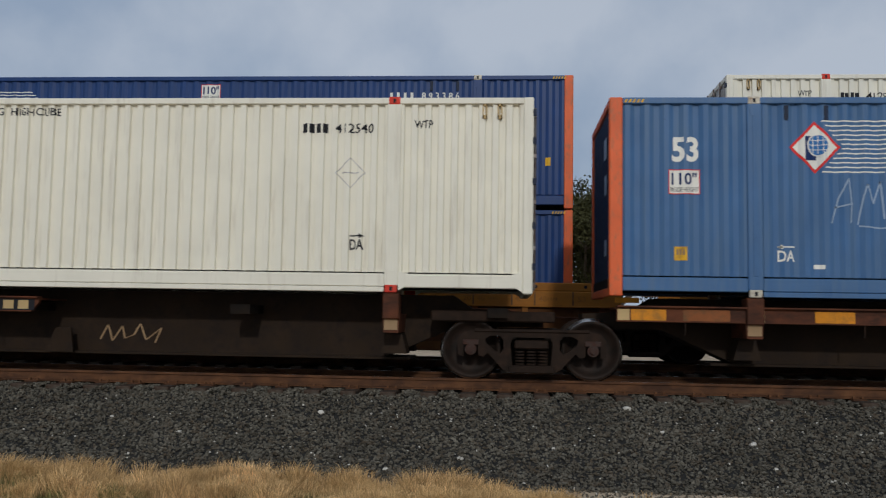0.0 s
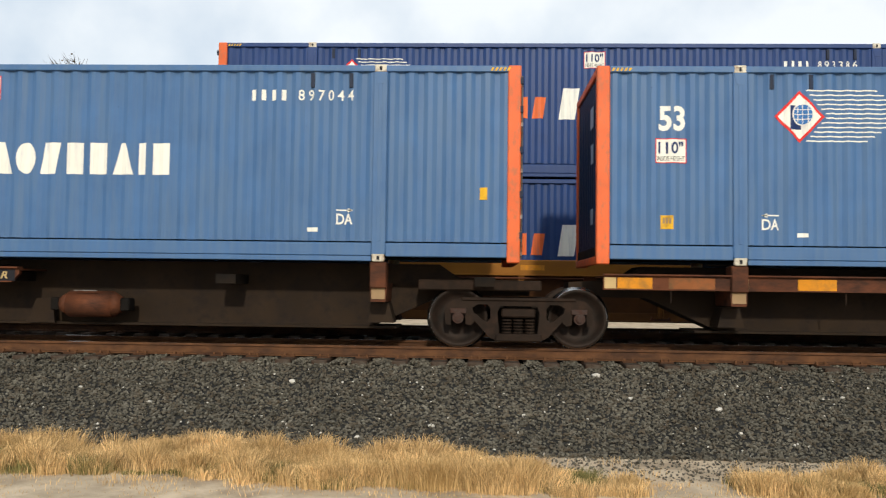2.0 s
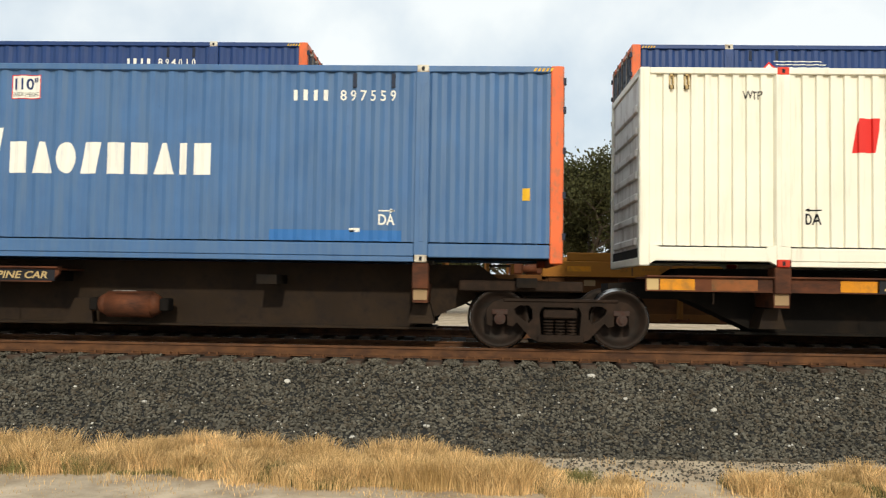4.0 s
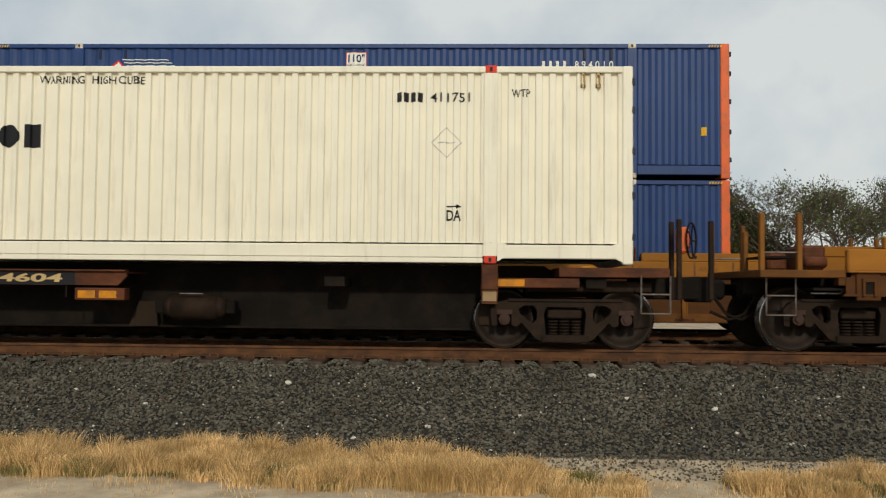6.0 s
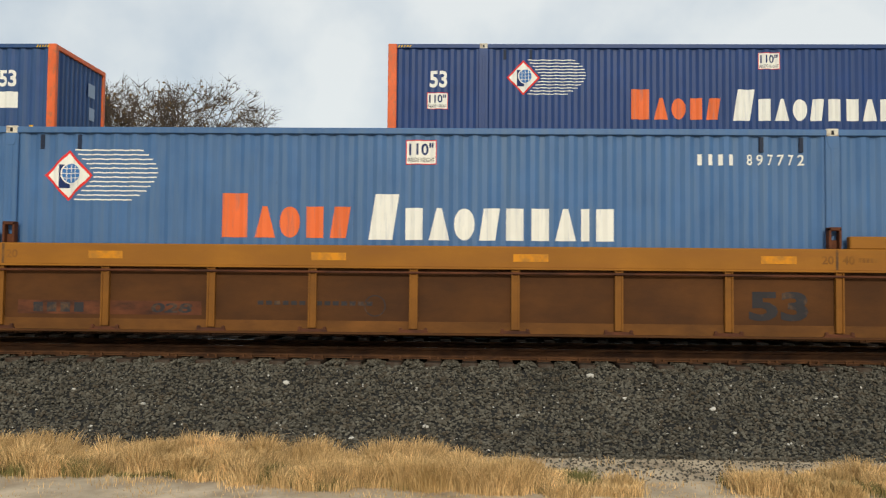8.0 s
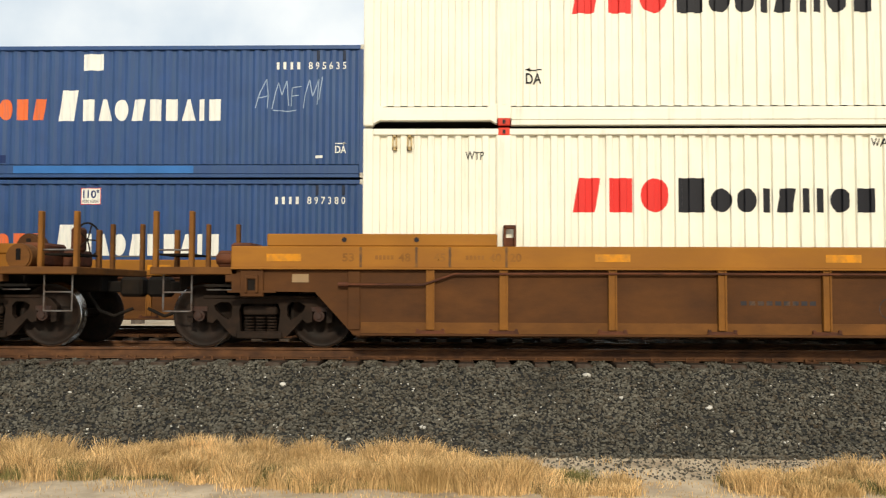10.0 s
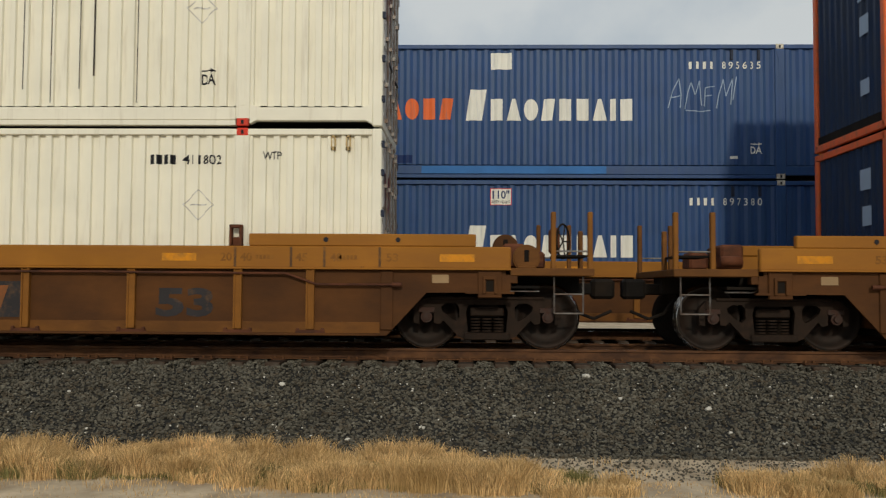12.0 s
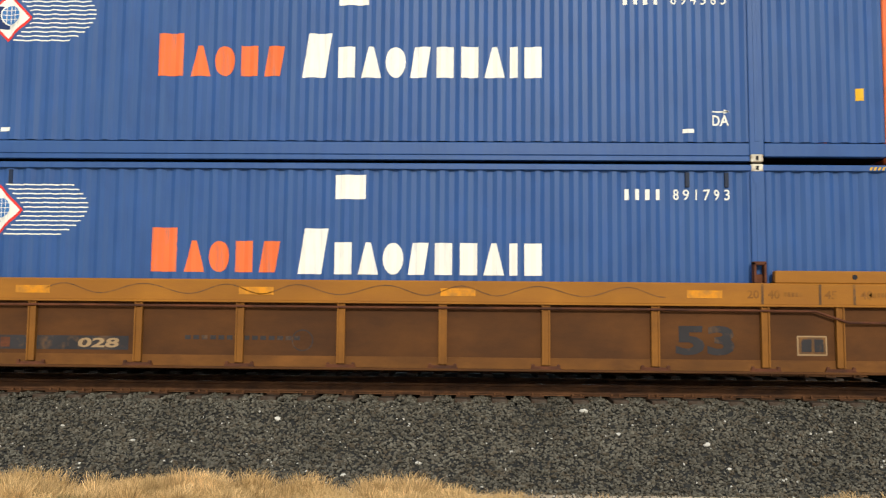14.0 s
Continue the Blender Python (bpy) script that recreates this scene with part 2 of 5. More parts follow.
def finish(name, bm, mats, smooth=False):
    bmesh.ops.recalc_face_normals(bm, faces=bm.faces)
    me = bpy.data.meshes.new(name)
    bm.to_mesh(me)
    bm.free()
    for m in mats if isinstance(mats, (list, tuple)) else [mats]:
        me.materials.append(M[m])
    if smooth:
        for p in me.polygons:
            p.use_smooth = True
    return me


def part(name, bm, material, parent, label="", smooth=False):
    ob = new(name, finish(name, bm, material, smooth))
    ob.parent = parent
    if label:
        ob["label"] = label
    return ob


def share(name, ob, parent, x=0, y=0, z=0, rz=0):
    """Another piece on the same mesh."""
    o = new(name, ob.data)
    o.parent = parent
    o.matrix_basis = pose(x, y, z, 0, 0, rz)
    return o


def thing(name, label, category, group="", kind=""):
    return tagged(new(name), label, category, group, kind)


B = bmesh.new

# ---- ground, bed and tracks ----
bm = B()
xs = [-1500, -200, -60, -20, -8, 0, 8, 20, 60, 200, 1500]
ys = [-60, 0, 5, 7.5, 8.5, 9.5, 11, 14, 25, 40, 80, 200, 3000]
grid = [[bm.verts.new((x, y, LOW + (0.03 * noise.noise((x * 0.2, y * 0.7, 0)) if 5 < y < 10 and abs(x) < 21 else 0))) for x in xs] for y in ys]
for a, b in zip(grid, grid[1:]):
    for i in range(len(xs) - 1):
        bm.faces.new((a[i], a[i + 1], b[i + 1], b[i]))
ground = tagged(new("ground", finish("ground", bm, "sand")), "sandy pale ground with dry patches beside the railway", "ground", kind="structure")

TOE, SHOULDER, BED, RAIL_TOP = 10.3, 12.5, -0.32, -0.05


def bed_z(y):
    """Height of the stone bed's near side."""
    return BED if y > SHOULDER else LOW + (BED - LOW) * max(0, (y - TOE)) / (SHOULDER - TOE)


bm = B()
far = TRACK_2 + 1.9
section = [(TOE - 0.15, LOW - 0.05), (TOE, LOW), (SHOULDER, BED), (far, BED), (far + 1.9, LOW - 0.05)]
rows = [[bm.verts.new((x, y, z)) for y, z in section] for x in (-260, -20, 20, 260)]
for a, b in zip(rows, rows[1:]):
    for i in range(len(section) - 1):
        bm.faces.new((a[i], b[i], b[i + 1], a[i + 1]))
tagged(new("track_bed", finish("track_bed", bm, "ballast_bed")), "sloping bed of dark crushed stone under the tracks, with gap shade in its colour", "track bed", kind="structure")


def scatter(count, x0, x1, y0, y1, s0, s1, seed, name, material, label, zfun):
    """Many small angular stones in one mesh."""
    rng = np.random.default_rng(seed)
    base = np.array([(1, 0, 0), (-1, 0, 0), (0, 1, 0), (0, -1, 0), (0, 0, 1), (0, 0, -1), (0.6, 0.6, 0.6), (-0.6, 0.6, 0.6)], float)
    faces = np.array([(6, 0, 2), (6, 4, 0), (6, 2, 7), (6, 7, 4), (7, 2, 1), (7, 1, 4), (0, 4, 3), (3, 4, 1), (0, 3, 5), (0, 5, 2), (2, 5, 1), (1, 5, 3)])
    verts, tris = np.empty((count, 8, 3)), np.empty((count, 12, 3), int)
    for k in range(count):
        x, y = rng.uniform(x0, x1), rng.uniform(y0, y1)
        s = rng.uniform(s0, s1) * rng.uniform(0.7, 1.15, (8, 1))
        q = Euler(rng.uniform(0, 6.28, 3)).to_matrix()
        p = (base * s * rng.uniform(0.65, 1.2, (1, 3))) @ np.array(q)
        p[:, 2] *= 0.8
        verts[k] = p + (x, y, zfun(x, y) + rng.uniform(-0.015, 0.032))
        tris[k] = faces + 8 * k
    me = bpy.data.meshes.new(name)
    me.from_pydata(verts.reshape(-1, 3).tolist(), [], tris.reshape(-1, 3).tolist())
    me.materials.append(M[material])
    return tagged(new(name, me), label, "ballast", kind="stuff")


def crib_z(x, y):
    """The stones lie higher between the ties than over their ends."""
    off = abs((x + 0.28) % 0.56 - 0.28)
    return bed_z(y) + (0.055 * min(1, max(0, (off - 0.13) / 0.06)) if y > SHOULDER else 0)


scatter(46000, -9.5, 9.5, TOE - 0.1, SHOULDER + 0.1, 0.014, 0.036, 3, "ballast", "ballast", "loose dark grey crushed stones on the bed", lambda x, y: bed_z(y))
scatter(13000, -9.5, 9.5, SHOULDER, 13.2, 0.016, 0.036, 4, "crib_ballast", "ballast", "crushed stones heaped between the ties", crib_z)
scatter(7000, -3.0, 9.5, TOE - 1.3, TOE + 0.2, 0.006, 0.022, 5, "gravel", "ballast", "stray gravel strewn at the foot of the bed", lambda x, y: max(LOW, bed_z(y)))
scatter(300, -9, 9, TOE - 0.3, 12.5, 0.008, 0.022, 8, "pale_chips", "pale_stone", "small pale stone chips on the ballast", lambda x, y: bed_z(y) + 0.02)


def stone(x, y, size, seed):
    bm = B()
    bmesh.ops.create_icosphere(bm, subdivisions=2, radius=size)
    for v in bm.verts:
        v.co *= 1 + 0.45 * noise.noise(v.co / size * 0.9 + Vector((seed, seed * 1.7, 0)))
        v.co.z *= 0.6
    ob = new("stone", finish("stone", bm, "pale_stone"))
    ob.location = (x, y, max(LOW, bed_z(y)) + size * 0.3)
    tagged(ob, "pale angular stone lying on the dark ballast", "stone", "pale stones on the ballast")


def rail_mesh(length):
    bm = B()
    half = [(0.07, -0.17), (0.07, -0.158), (0.012, -0.14), (0.012, -0.045), (0.036, -0.036), (0.036, -0.004), (0.03, 0.0)]
    pts = [(-w, z) for w, z in half] + [(w, z) for w, z in half[::-1]]
    a = [bm.verts.new((-length, y, z)) for y, z in pts]
    b = [bm.verts.new((length, y, z)) for y, z in pts]
    for i in range(len(pts)):
        j = (i + 1) % len(pts)
        f = bm.faces.new((a[i], b[i], b[j], a[j]))
        if i == len(half) - 1:
            f.material_index = 1
    bm.faces.new(a), bm.faces.new(b[::-1])
    return finish("rail", bm, ["rail_rust", "rail_top"])


def track(y, label):
    t = thing("railway_track", label, "railway track", kind="structure")
    t.location = (0, y, RAIL_TOP)
    for s in (-1, 1):
        r = new("rail", RAIL)
        r.parent, r.location = t, (0, s * 0.753, 0)
    for i in range(-34, 35):
        tie = new("tie", TIE)
        tie.parent, tie.location = t, (i * 0.56 + 0.03 * math.sin(i * 5.1), 0.03 * math.sin(i * 3.3), 0)
        plate = new("tie_plate", PLATE)
        plate.parent, plate.location = tie, (0, -0.753, 0)
    bm = B()
    for i in range(35, 300):
        for s in (-1, 1):
            box(bm, s * i * 0.56 - 0.115, s * i * 0.56 + 0.115, -1.3, 1.3, -0.36, -0.185)
    o = part("far_ties", bm, "timber", t)
    o["kind"] = "stuff"
    return t


RAIL = rail_mesh(260)
TIE = finish("tie", box(B(), -0.115, 0.115, -1.3, 1.3, -0.36, -0.185, 0.012), "timber")
bm = box(B(), -0.1, 0.1, -0.19, 0.19, -0.185, -0.165, 0.004)
for sx in (-0.06, 0.06):
    box(bm, sx - 0.015, sx + 0.015, -0.11, -0.075, -0.165, -0.13)
PLATE = finish("tie_plate", bm, "rail_rust")
track(TRACK_1, "near railway track with rust-brown rails on timber ties")
track(TRACK_2, "farther railway track with rusty rails behind the first train")


# ---- lettering and painted marks ----
WALL = {"blue": (0.28, 0.07, 0.066, 0.078, 0.031), "white": (0.2, 0.088, 0.012, 0.088, 0.045), "flat": None}
FACE = HALF - 0.034


def inset(x, kind):
    if kind == "flat":
        return 0.0
    p, a, r, b, d = WALL[kind]
    u = (x + 0.05) % p
    return 0 if u < a else d * (u - a) / r if u < a + r else d if u < a + r + b else max(0, d * (a + 2 * r + b - u) / r)


def breaks(kind, x0, x1):
    if kind == "flat":
        return []
    p, a, r, b, d = WALL[kind]
    k, out = math.floor(x0 / p) - 1, []
    while k * p < x1 + p:
        out += [k * p - 0.05 + o for o in (0, a, a + r, a + r + b)]
        k += 1
    return [v for v in out if x0 + 1e-4 < v < x1 - 1e-4]


def decal(name, bm, material, parent, kind, y=-FACE, label=""):
    """Paint that lies on a ribbed wall and follows its ribs."""
    lo, hi = min(v.co.x for v in bm.verts), max(v.co.x for v in bm.verts)
    bmesh.ops.remove_doubles(bm, verts=bm.verts, dist=1e-5)
    for b in breaks(kind, lo, hi):
        bmesh.ops.bisect_plane(bm, geom=bm.verts[:] + bm.edges[:] + bm.faces[:], plane_co=(b, 0, 0), plane_no=(1, 0, 0), dist=1e-5)
    for v in bm.verts:
        v.co.y = y + inset(v.co.x, kind) - 0.004
    for f in bm.faces:
        if f.normal.y > 0:
            f.normal_flip()
    me = bpy.data.meshes.new(name)
    bm.to_mesh(me)
    bm.free()
    me.materials.append(M[material])
    ob = new(name, me)
    ob.parent = parent
    if label:
        ob["label"] = label
    return ob


def poly(bm, pts):
    bm.faces.new([bm.verts.new((x, 0, z)) for x, z in pts])
    return bm


def rect(bm, x0, x1, z0, z1, lean=0.0):
    return poly(bm, [(x0, z0), (x1, z0), (x1 + lean, z1), (x0 + lean, z1)])


def hollow(bm, x0, x1, z0, z1, w, h=None):
    h = w if h is None else h
    for a in ((x0, x0 + w, z0, z1), (x1 - w, x1, z0, z1), (x0 + w, x1 - w, z0, z0 + h), (x0 + w, x1 - w, z1 - h, z1)):
        rect(bm, *a)
    return bm


def disc(bm, x, z, rx, rz, n=20):
    return poly(bm, [(x + rx * math.cos(2 * math.pi * i / n), z + rz * math.sin(2 * math.pi * i / n)) for i in range(n)])


GLYPHS = {}


def words(string, x0, x1, z0, z1, lean=0.0, bold=0.0):
    """Letters of the built-in font fitted to a box on a wall."""
    if (string, bold) not in GLYPHS:
        cu = bpy.data.curves.new("letters", "FONT")
        cu.body, cu.offset, cu.resolution_u = string, bold, 3
        ob = bpy.data.objects.new("letters", cu)
        GLYPHS[string, bold] = bpy.data.meshes.new_from_object(ob)
        bpy.data.objects.remove(ob)
    bm = B()
    bm.from_mesh(GLYPHS[string, bold])
    lo = Vector((min(v.co.x for v in bm.verts), min(v.co.y for v in bm.verts)))
    hi = Vector((max(v.co.x for v in bm.verts), max(v.co.y for v in bm.verts)))
    for v in bm.verts:
        u, w = (v.co.x - lo.x) / (hi.x - lo.x), (v.co.y - lo.y) / (hi.y - lo.y)
        v.co = Vector((x0 + u * (x1 - x0) + lean * w, 0, z0 + w * (z1 - z0)))
    bm.normal_update()
    return bm


def shapes(spec, x0, x1, z0, z1, tall):
    """A row of plain solid shapes, one for each sign of a trade mark: b block, d disc, t wedge, i thin bar, s slanted block; a capital is as high as tall."""
    def width(c):
        return 1.4 if c.isupper() else 0.55 if c == "i" else 1.0

    step, x, out = (x1 - x0) / sum(width(c) for c in spec), x0, []
    for c in spec:
        bm, w, k = B(), step * width(c), c.lower()
        a, b, top = x + 0.09 * step, x + w - 0.09 * step, tall if c.isupper() else z1
        if k == "d":
            disc(bm, (a + b) / 2, (z0 + top) / 2, (b - a) / 2, (top - z0) / 2, 18)
        elif k == "t":
            poly(bm, [(a, z0), (b, z0), ((a + b) / 2 + 0.12 * (b - a), top), ((a + b) / 2 - 0.12 * (b - a), top)])
        elif k == "s":
            poly(bm, [(a, z0), (b - 0.22 * (b - a), z0), (b, top), (a + 0.22 * (b - a), top)])
        else:
            rect(bm, a + 0.08 * (b - a), b - 0.08 * (b - a), z0, top)
        bm.normal_update()
        out.append(bm)
        x += w
    return out


def trade_mark(c, kind, material, *args):
    for bm in shapes(*args):
        decal("trade_mark", bm, material, c, kind)


def bars(count, x0, x1, z0, z1):
    bm, w = B(), (x1 - x0) / count
    for i in range(count):
        rect(bm, x0 + i * w + 0.15 * w, x0 + (i + 1) * w - 0.15 * w, z0, z1)
    return bm


def arrow_mark(parent, kind, x0, x1, z, material, right):
    """The two letters with an arrow over them."""
    decal("direction_mark", words("DA", x0, x1, z, z + 0.16, bold=0.02), material, parent, kind)
    bm = rect(B(), x0, x1, z + 0.2, z + 0.22)
    tip, back = (x1, x1 - 0.07) if right else (x0, x0 + 0.07)
    poly(bm, [(tip, z + 0.21), (back, z + 0.245), (back, z + 0.175)])
    decal("direction_arrow", bm, material, parent, kind)


# ---- containers ----
CONTAINER = {}


def wall_panel(kind, x0, x1, z0, z1, near):
    bm = B()
    cuts = [x0, *breaks(kind, x0, x1), x1]
    s = -1 if near else 1
    low = [bm.verts.new((x, s * (FACE - inset(x, kind)), z0)) for x in cuts]
    top = [bm.verts.new((x, s * (FACE - inset(x, kind)), z1)) for x in cuts]
    for i in range(len(cuts) - 1):
        bm.faces.new((low[i], low[i + 1], top[i + 1], top[i]) if near else (low[i + 1], low[i], top[i], top[i + 1]))
    return bm


def container(paint, kind, post, post_paint, door_paint, flip=False):
    """A 53-foot container: ribbed walls in three bays, posts, rails, fittings, doors with lock rods at the +x end."""
    c = thing("shipping_container", "container", "container")
    turn = pose(LONG, 0, 0, 0, 0, 180) if flip else pose(0, 0, 0)
    p0, p1, mid = 2.062, LONG - 2.062, 0.105
    corner = 0.19 if kind == "blue" else 0.15
    for near in (True, False):
        s = -1 if near else 1
        for a, b in ((corner, p0 - mid), (p0 + mid, p1 - mid), (p1 + mid, LONG - corner)):
            part("side_panel", wall_panel(kind, a, b, 0.298, 2.83, near), paint, c)
        ya, yb = sorted((s * HALF, s * (HALF - 0.07)))
        part("top_rail", box(B(), corner, LONG - corner, ya + 0.002, yb, 2.80, 2.892, 0.01), paint, c)
        bm = B()
        yi, yo = sorted((s * (HALF - 0.004), s * (HALF - 0.12)))
        box(bm, p0 + mid, p1 - mid, yi, yo, 0.085, 0.275, 0.012)
        box(bm, p0 + mid, p1 - mid, yi - 0.003, yo + 0.003, 0.008, 0.08, 0.006)
        part("bottom_rail", bm, paint, c)
        for a, b in ((corner, p0 - mid), (p1 + mid, LONG - corner)):
            bm = box(B(), a, b, yi, yo, 0.075, 0.275, 0.012)
            if kind == "white":
                for x, d in ((a, 0.14), (b, -0.14)):
                    prism(bm, [(x, 0.32), (x + d, 0.28), (x + d * 0.9, 0.1), (x, 0.03)], yi - 0.004, yo)
            part("end_rail", bm, paint, c)
        for x in (p0, p1):
            bm = box(B(), x - mid, x + mid, ya, yb, 0.1, 2.80, 0.012)
            box(bm, x - 0.03, x + 0.03, ya - 0.006, yb, 0.3, 2.7, 0.004)
            part("side_post", bm, post, c)
        for x in (p0, p1):
            for z in (0.0, 2.79):
                bm = box(B(), x - 0.09, x + 0.09, ya - 0.004, yb, z, z + 0.115, 0.012)
                if z and kind == "blue":
                    part("fitting_plate", prism(B(), [(x - 0.088, 2.792), (x + 0.088, 2.792), (x + 0.05, 2.62), (x - 0.05, 2.62)], *sorted((s * (HALF - 0.01), s * (HALF + 0.008)))), paint, c)
                f = part("post_fitting", bm, "red" if kind == "white" else "fitting", c)
                part("slot", box(B(), x - 0.02, x + 0.02, (ya if near else yb) - 0.009, (ya if near else yb) + 0.009, z + 0.025, z + 0.085), "black_mark", f)
        for x in (0, LONG - corner):
            bm = box(B(), x, x + corner, ya - 0.002 if near else ya - 0.06, yb + 0.06 if near else yb + 0.002, 0.0, 2.896, 0.015)
            part("corner_post", bm, post_paint, c)
        # lashing hinges stand off the door-side corner post
        hinge = None
        for z in (0.35, 0.95, 1.6, 2.2, 2.62):
            if hinge is None:
                hinge = part("hinge", box(B(), LONG - 0.02, LONG + 0.035, ya, yb, 0, 0.1, 0.006), "dark_door", c)
                o = hinge
            else:
                o = share("hinge", hinge, c)
            o.matrix_basis = turn @ pose(0, 0, z)
    part("roof", box(B(), 0.02, LONG - 0.02, -HALF + 0.02, HALF - 0.02, 2.82, 2.865), paint, c)
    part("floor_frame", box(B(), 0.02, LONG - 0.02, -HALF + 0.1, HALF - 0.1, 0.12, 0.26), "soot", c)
    # end wall at x = 0
    bm = B()
    if kind == "blue":
        n = 40
        low = [bm.verts.new((0.03 + (0.035 if i % 4 in (1, 2) else 0), -1.13 + 2.26 * i / n, 0.1)) for i in range(n + 1)]
        top = [bm.verts.new((0.03 + (0.035 if i % 4 in (1, 2) else 0), -1.13 + 2.26 * i / n, 2.8)) for i in range(n + 1)]
        for i in range(n):
            bm.faces.new((low[i + 1], low[i], top[i], top[i + 1]))
    else:
        box(bm, 0.03, 0.06, -1.16, 1.16, 0.06, 2.82)
    # unturned blue walls face away from the sun; their colour carries that shade
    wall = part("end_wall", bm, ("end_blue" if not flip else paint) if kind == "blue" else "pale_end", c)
    wall.matrix_basis = turn
    if kind == "white":
        for i in range(7):
            part("wall_rib", box(B(), -0.01, 0.045, -1.0, 1.0, 0.3 + 0.33 * i, 0.42 + 0.33 * i, 0.02), "pale_end", wall)
    for z0, z1 in ((2.78, 2.89), (0.0, 0.12)):
        part("end_beam", box(B(), 0.0, 0.06, -HALF + 0.06, HALF - 0.06, z0, z1, 0.01), post_paint if kind == "blue" else paint, c).matrix_basis = turn
    # doors at the other end
    for z0, z1 in ((2.78, 2.89), (0.0, 0.12)):
        part("door_beam", box(B(), LONG - 0.06, LONG, -HALF + 0.06, HALF - 0.06, z0, z1, 0.01), post_paint if kind == "blue" else paint, c).matrix_basis = turn
    for s in (-1, 1):
        bm = box(B(), LONG - 0.045, LONG - 0.01, *sorted((s * 0.01, s * 1.13)), 0.13, 2.77, 0.01)
        d = part("door", bm, door_paint, c)
        d.matrix_basis = turn
        panel = part("door_panel", box(B(), LONG - 0.02, LONG + 0.004, *sorted((s * 0.06, s * 1.08)), 0.2, 0.56, 0.008), door_paint, d)
        for i in range(1, 5):
            share("door_panel", panel, d, z=0.52 * i)
        for y in (0.28, 0.86):
            bm = rod(B(), (LONG + 0.035, s * y, 0.08), (LONG + 0.035, s * y, 2.84), 0.018)
            for z in (0.15, 0.7, 1.4, 2.1, 2.72):
                box(bm, LONG - 0.01, LONG + 0.05, s * y - 0.045, s * y + 0.045, z - 0.03, z + 0.03)
            box(bm, LONG + 0.03, LONG + 0.06, *sorted((s * y, s * (y + 0.02 - 0.36 if y > 0.5 else y + 0.34))), 1.05, 1.09)
            part("lock_rod", bm, "steel", d)
    return c


def height_sign(c, kind, x0, x1, z0, z1, blank=False):
    s = decal("height_sign", rect(B(), x0, x1, z0, z1), "white_mark", c, kind)
    y = -FACE - 0.003
    if blank:
        return
    decal("sign_border", hollow(B(), x0, x1, z0, z1, 0.012), "red_mark", s, kind, y)
    w, h = x1 - x0, z1 - z0
    decal("sign_number", words('110"', x0 + 0.1 * w, x1 - 0.1 * w, z0 + 0.38 * h, z0 + 0.88 * h, bold=0.02), "navy_mark", s, kind, y)
    decal("sign_words", words("INSIDE HEIGHT", x0 + 0.06 * w, x1 - 0.06 * w, z0 + 0.1 * h, z0 + 0.28 * h), "black_mark", s, kind, y)


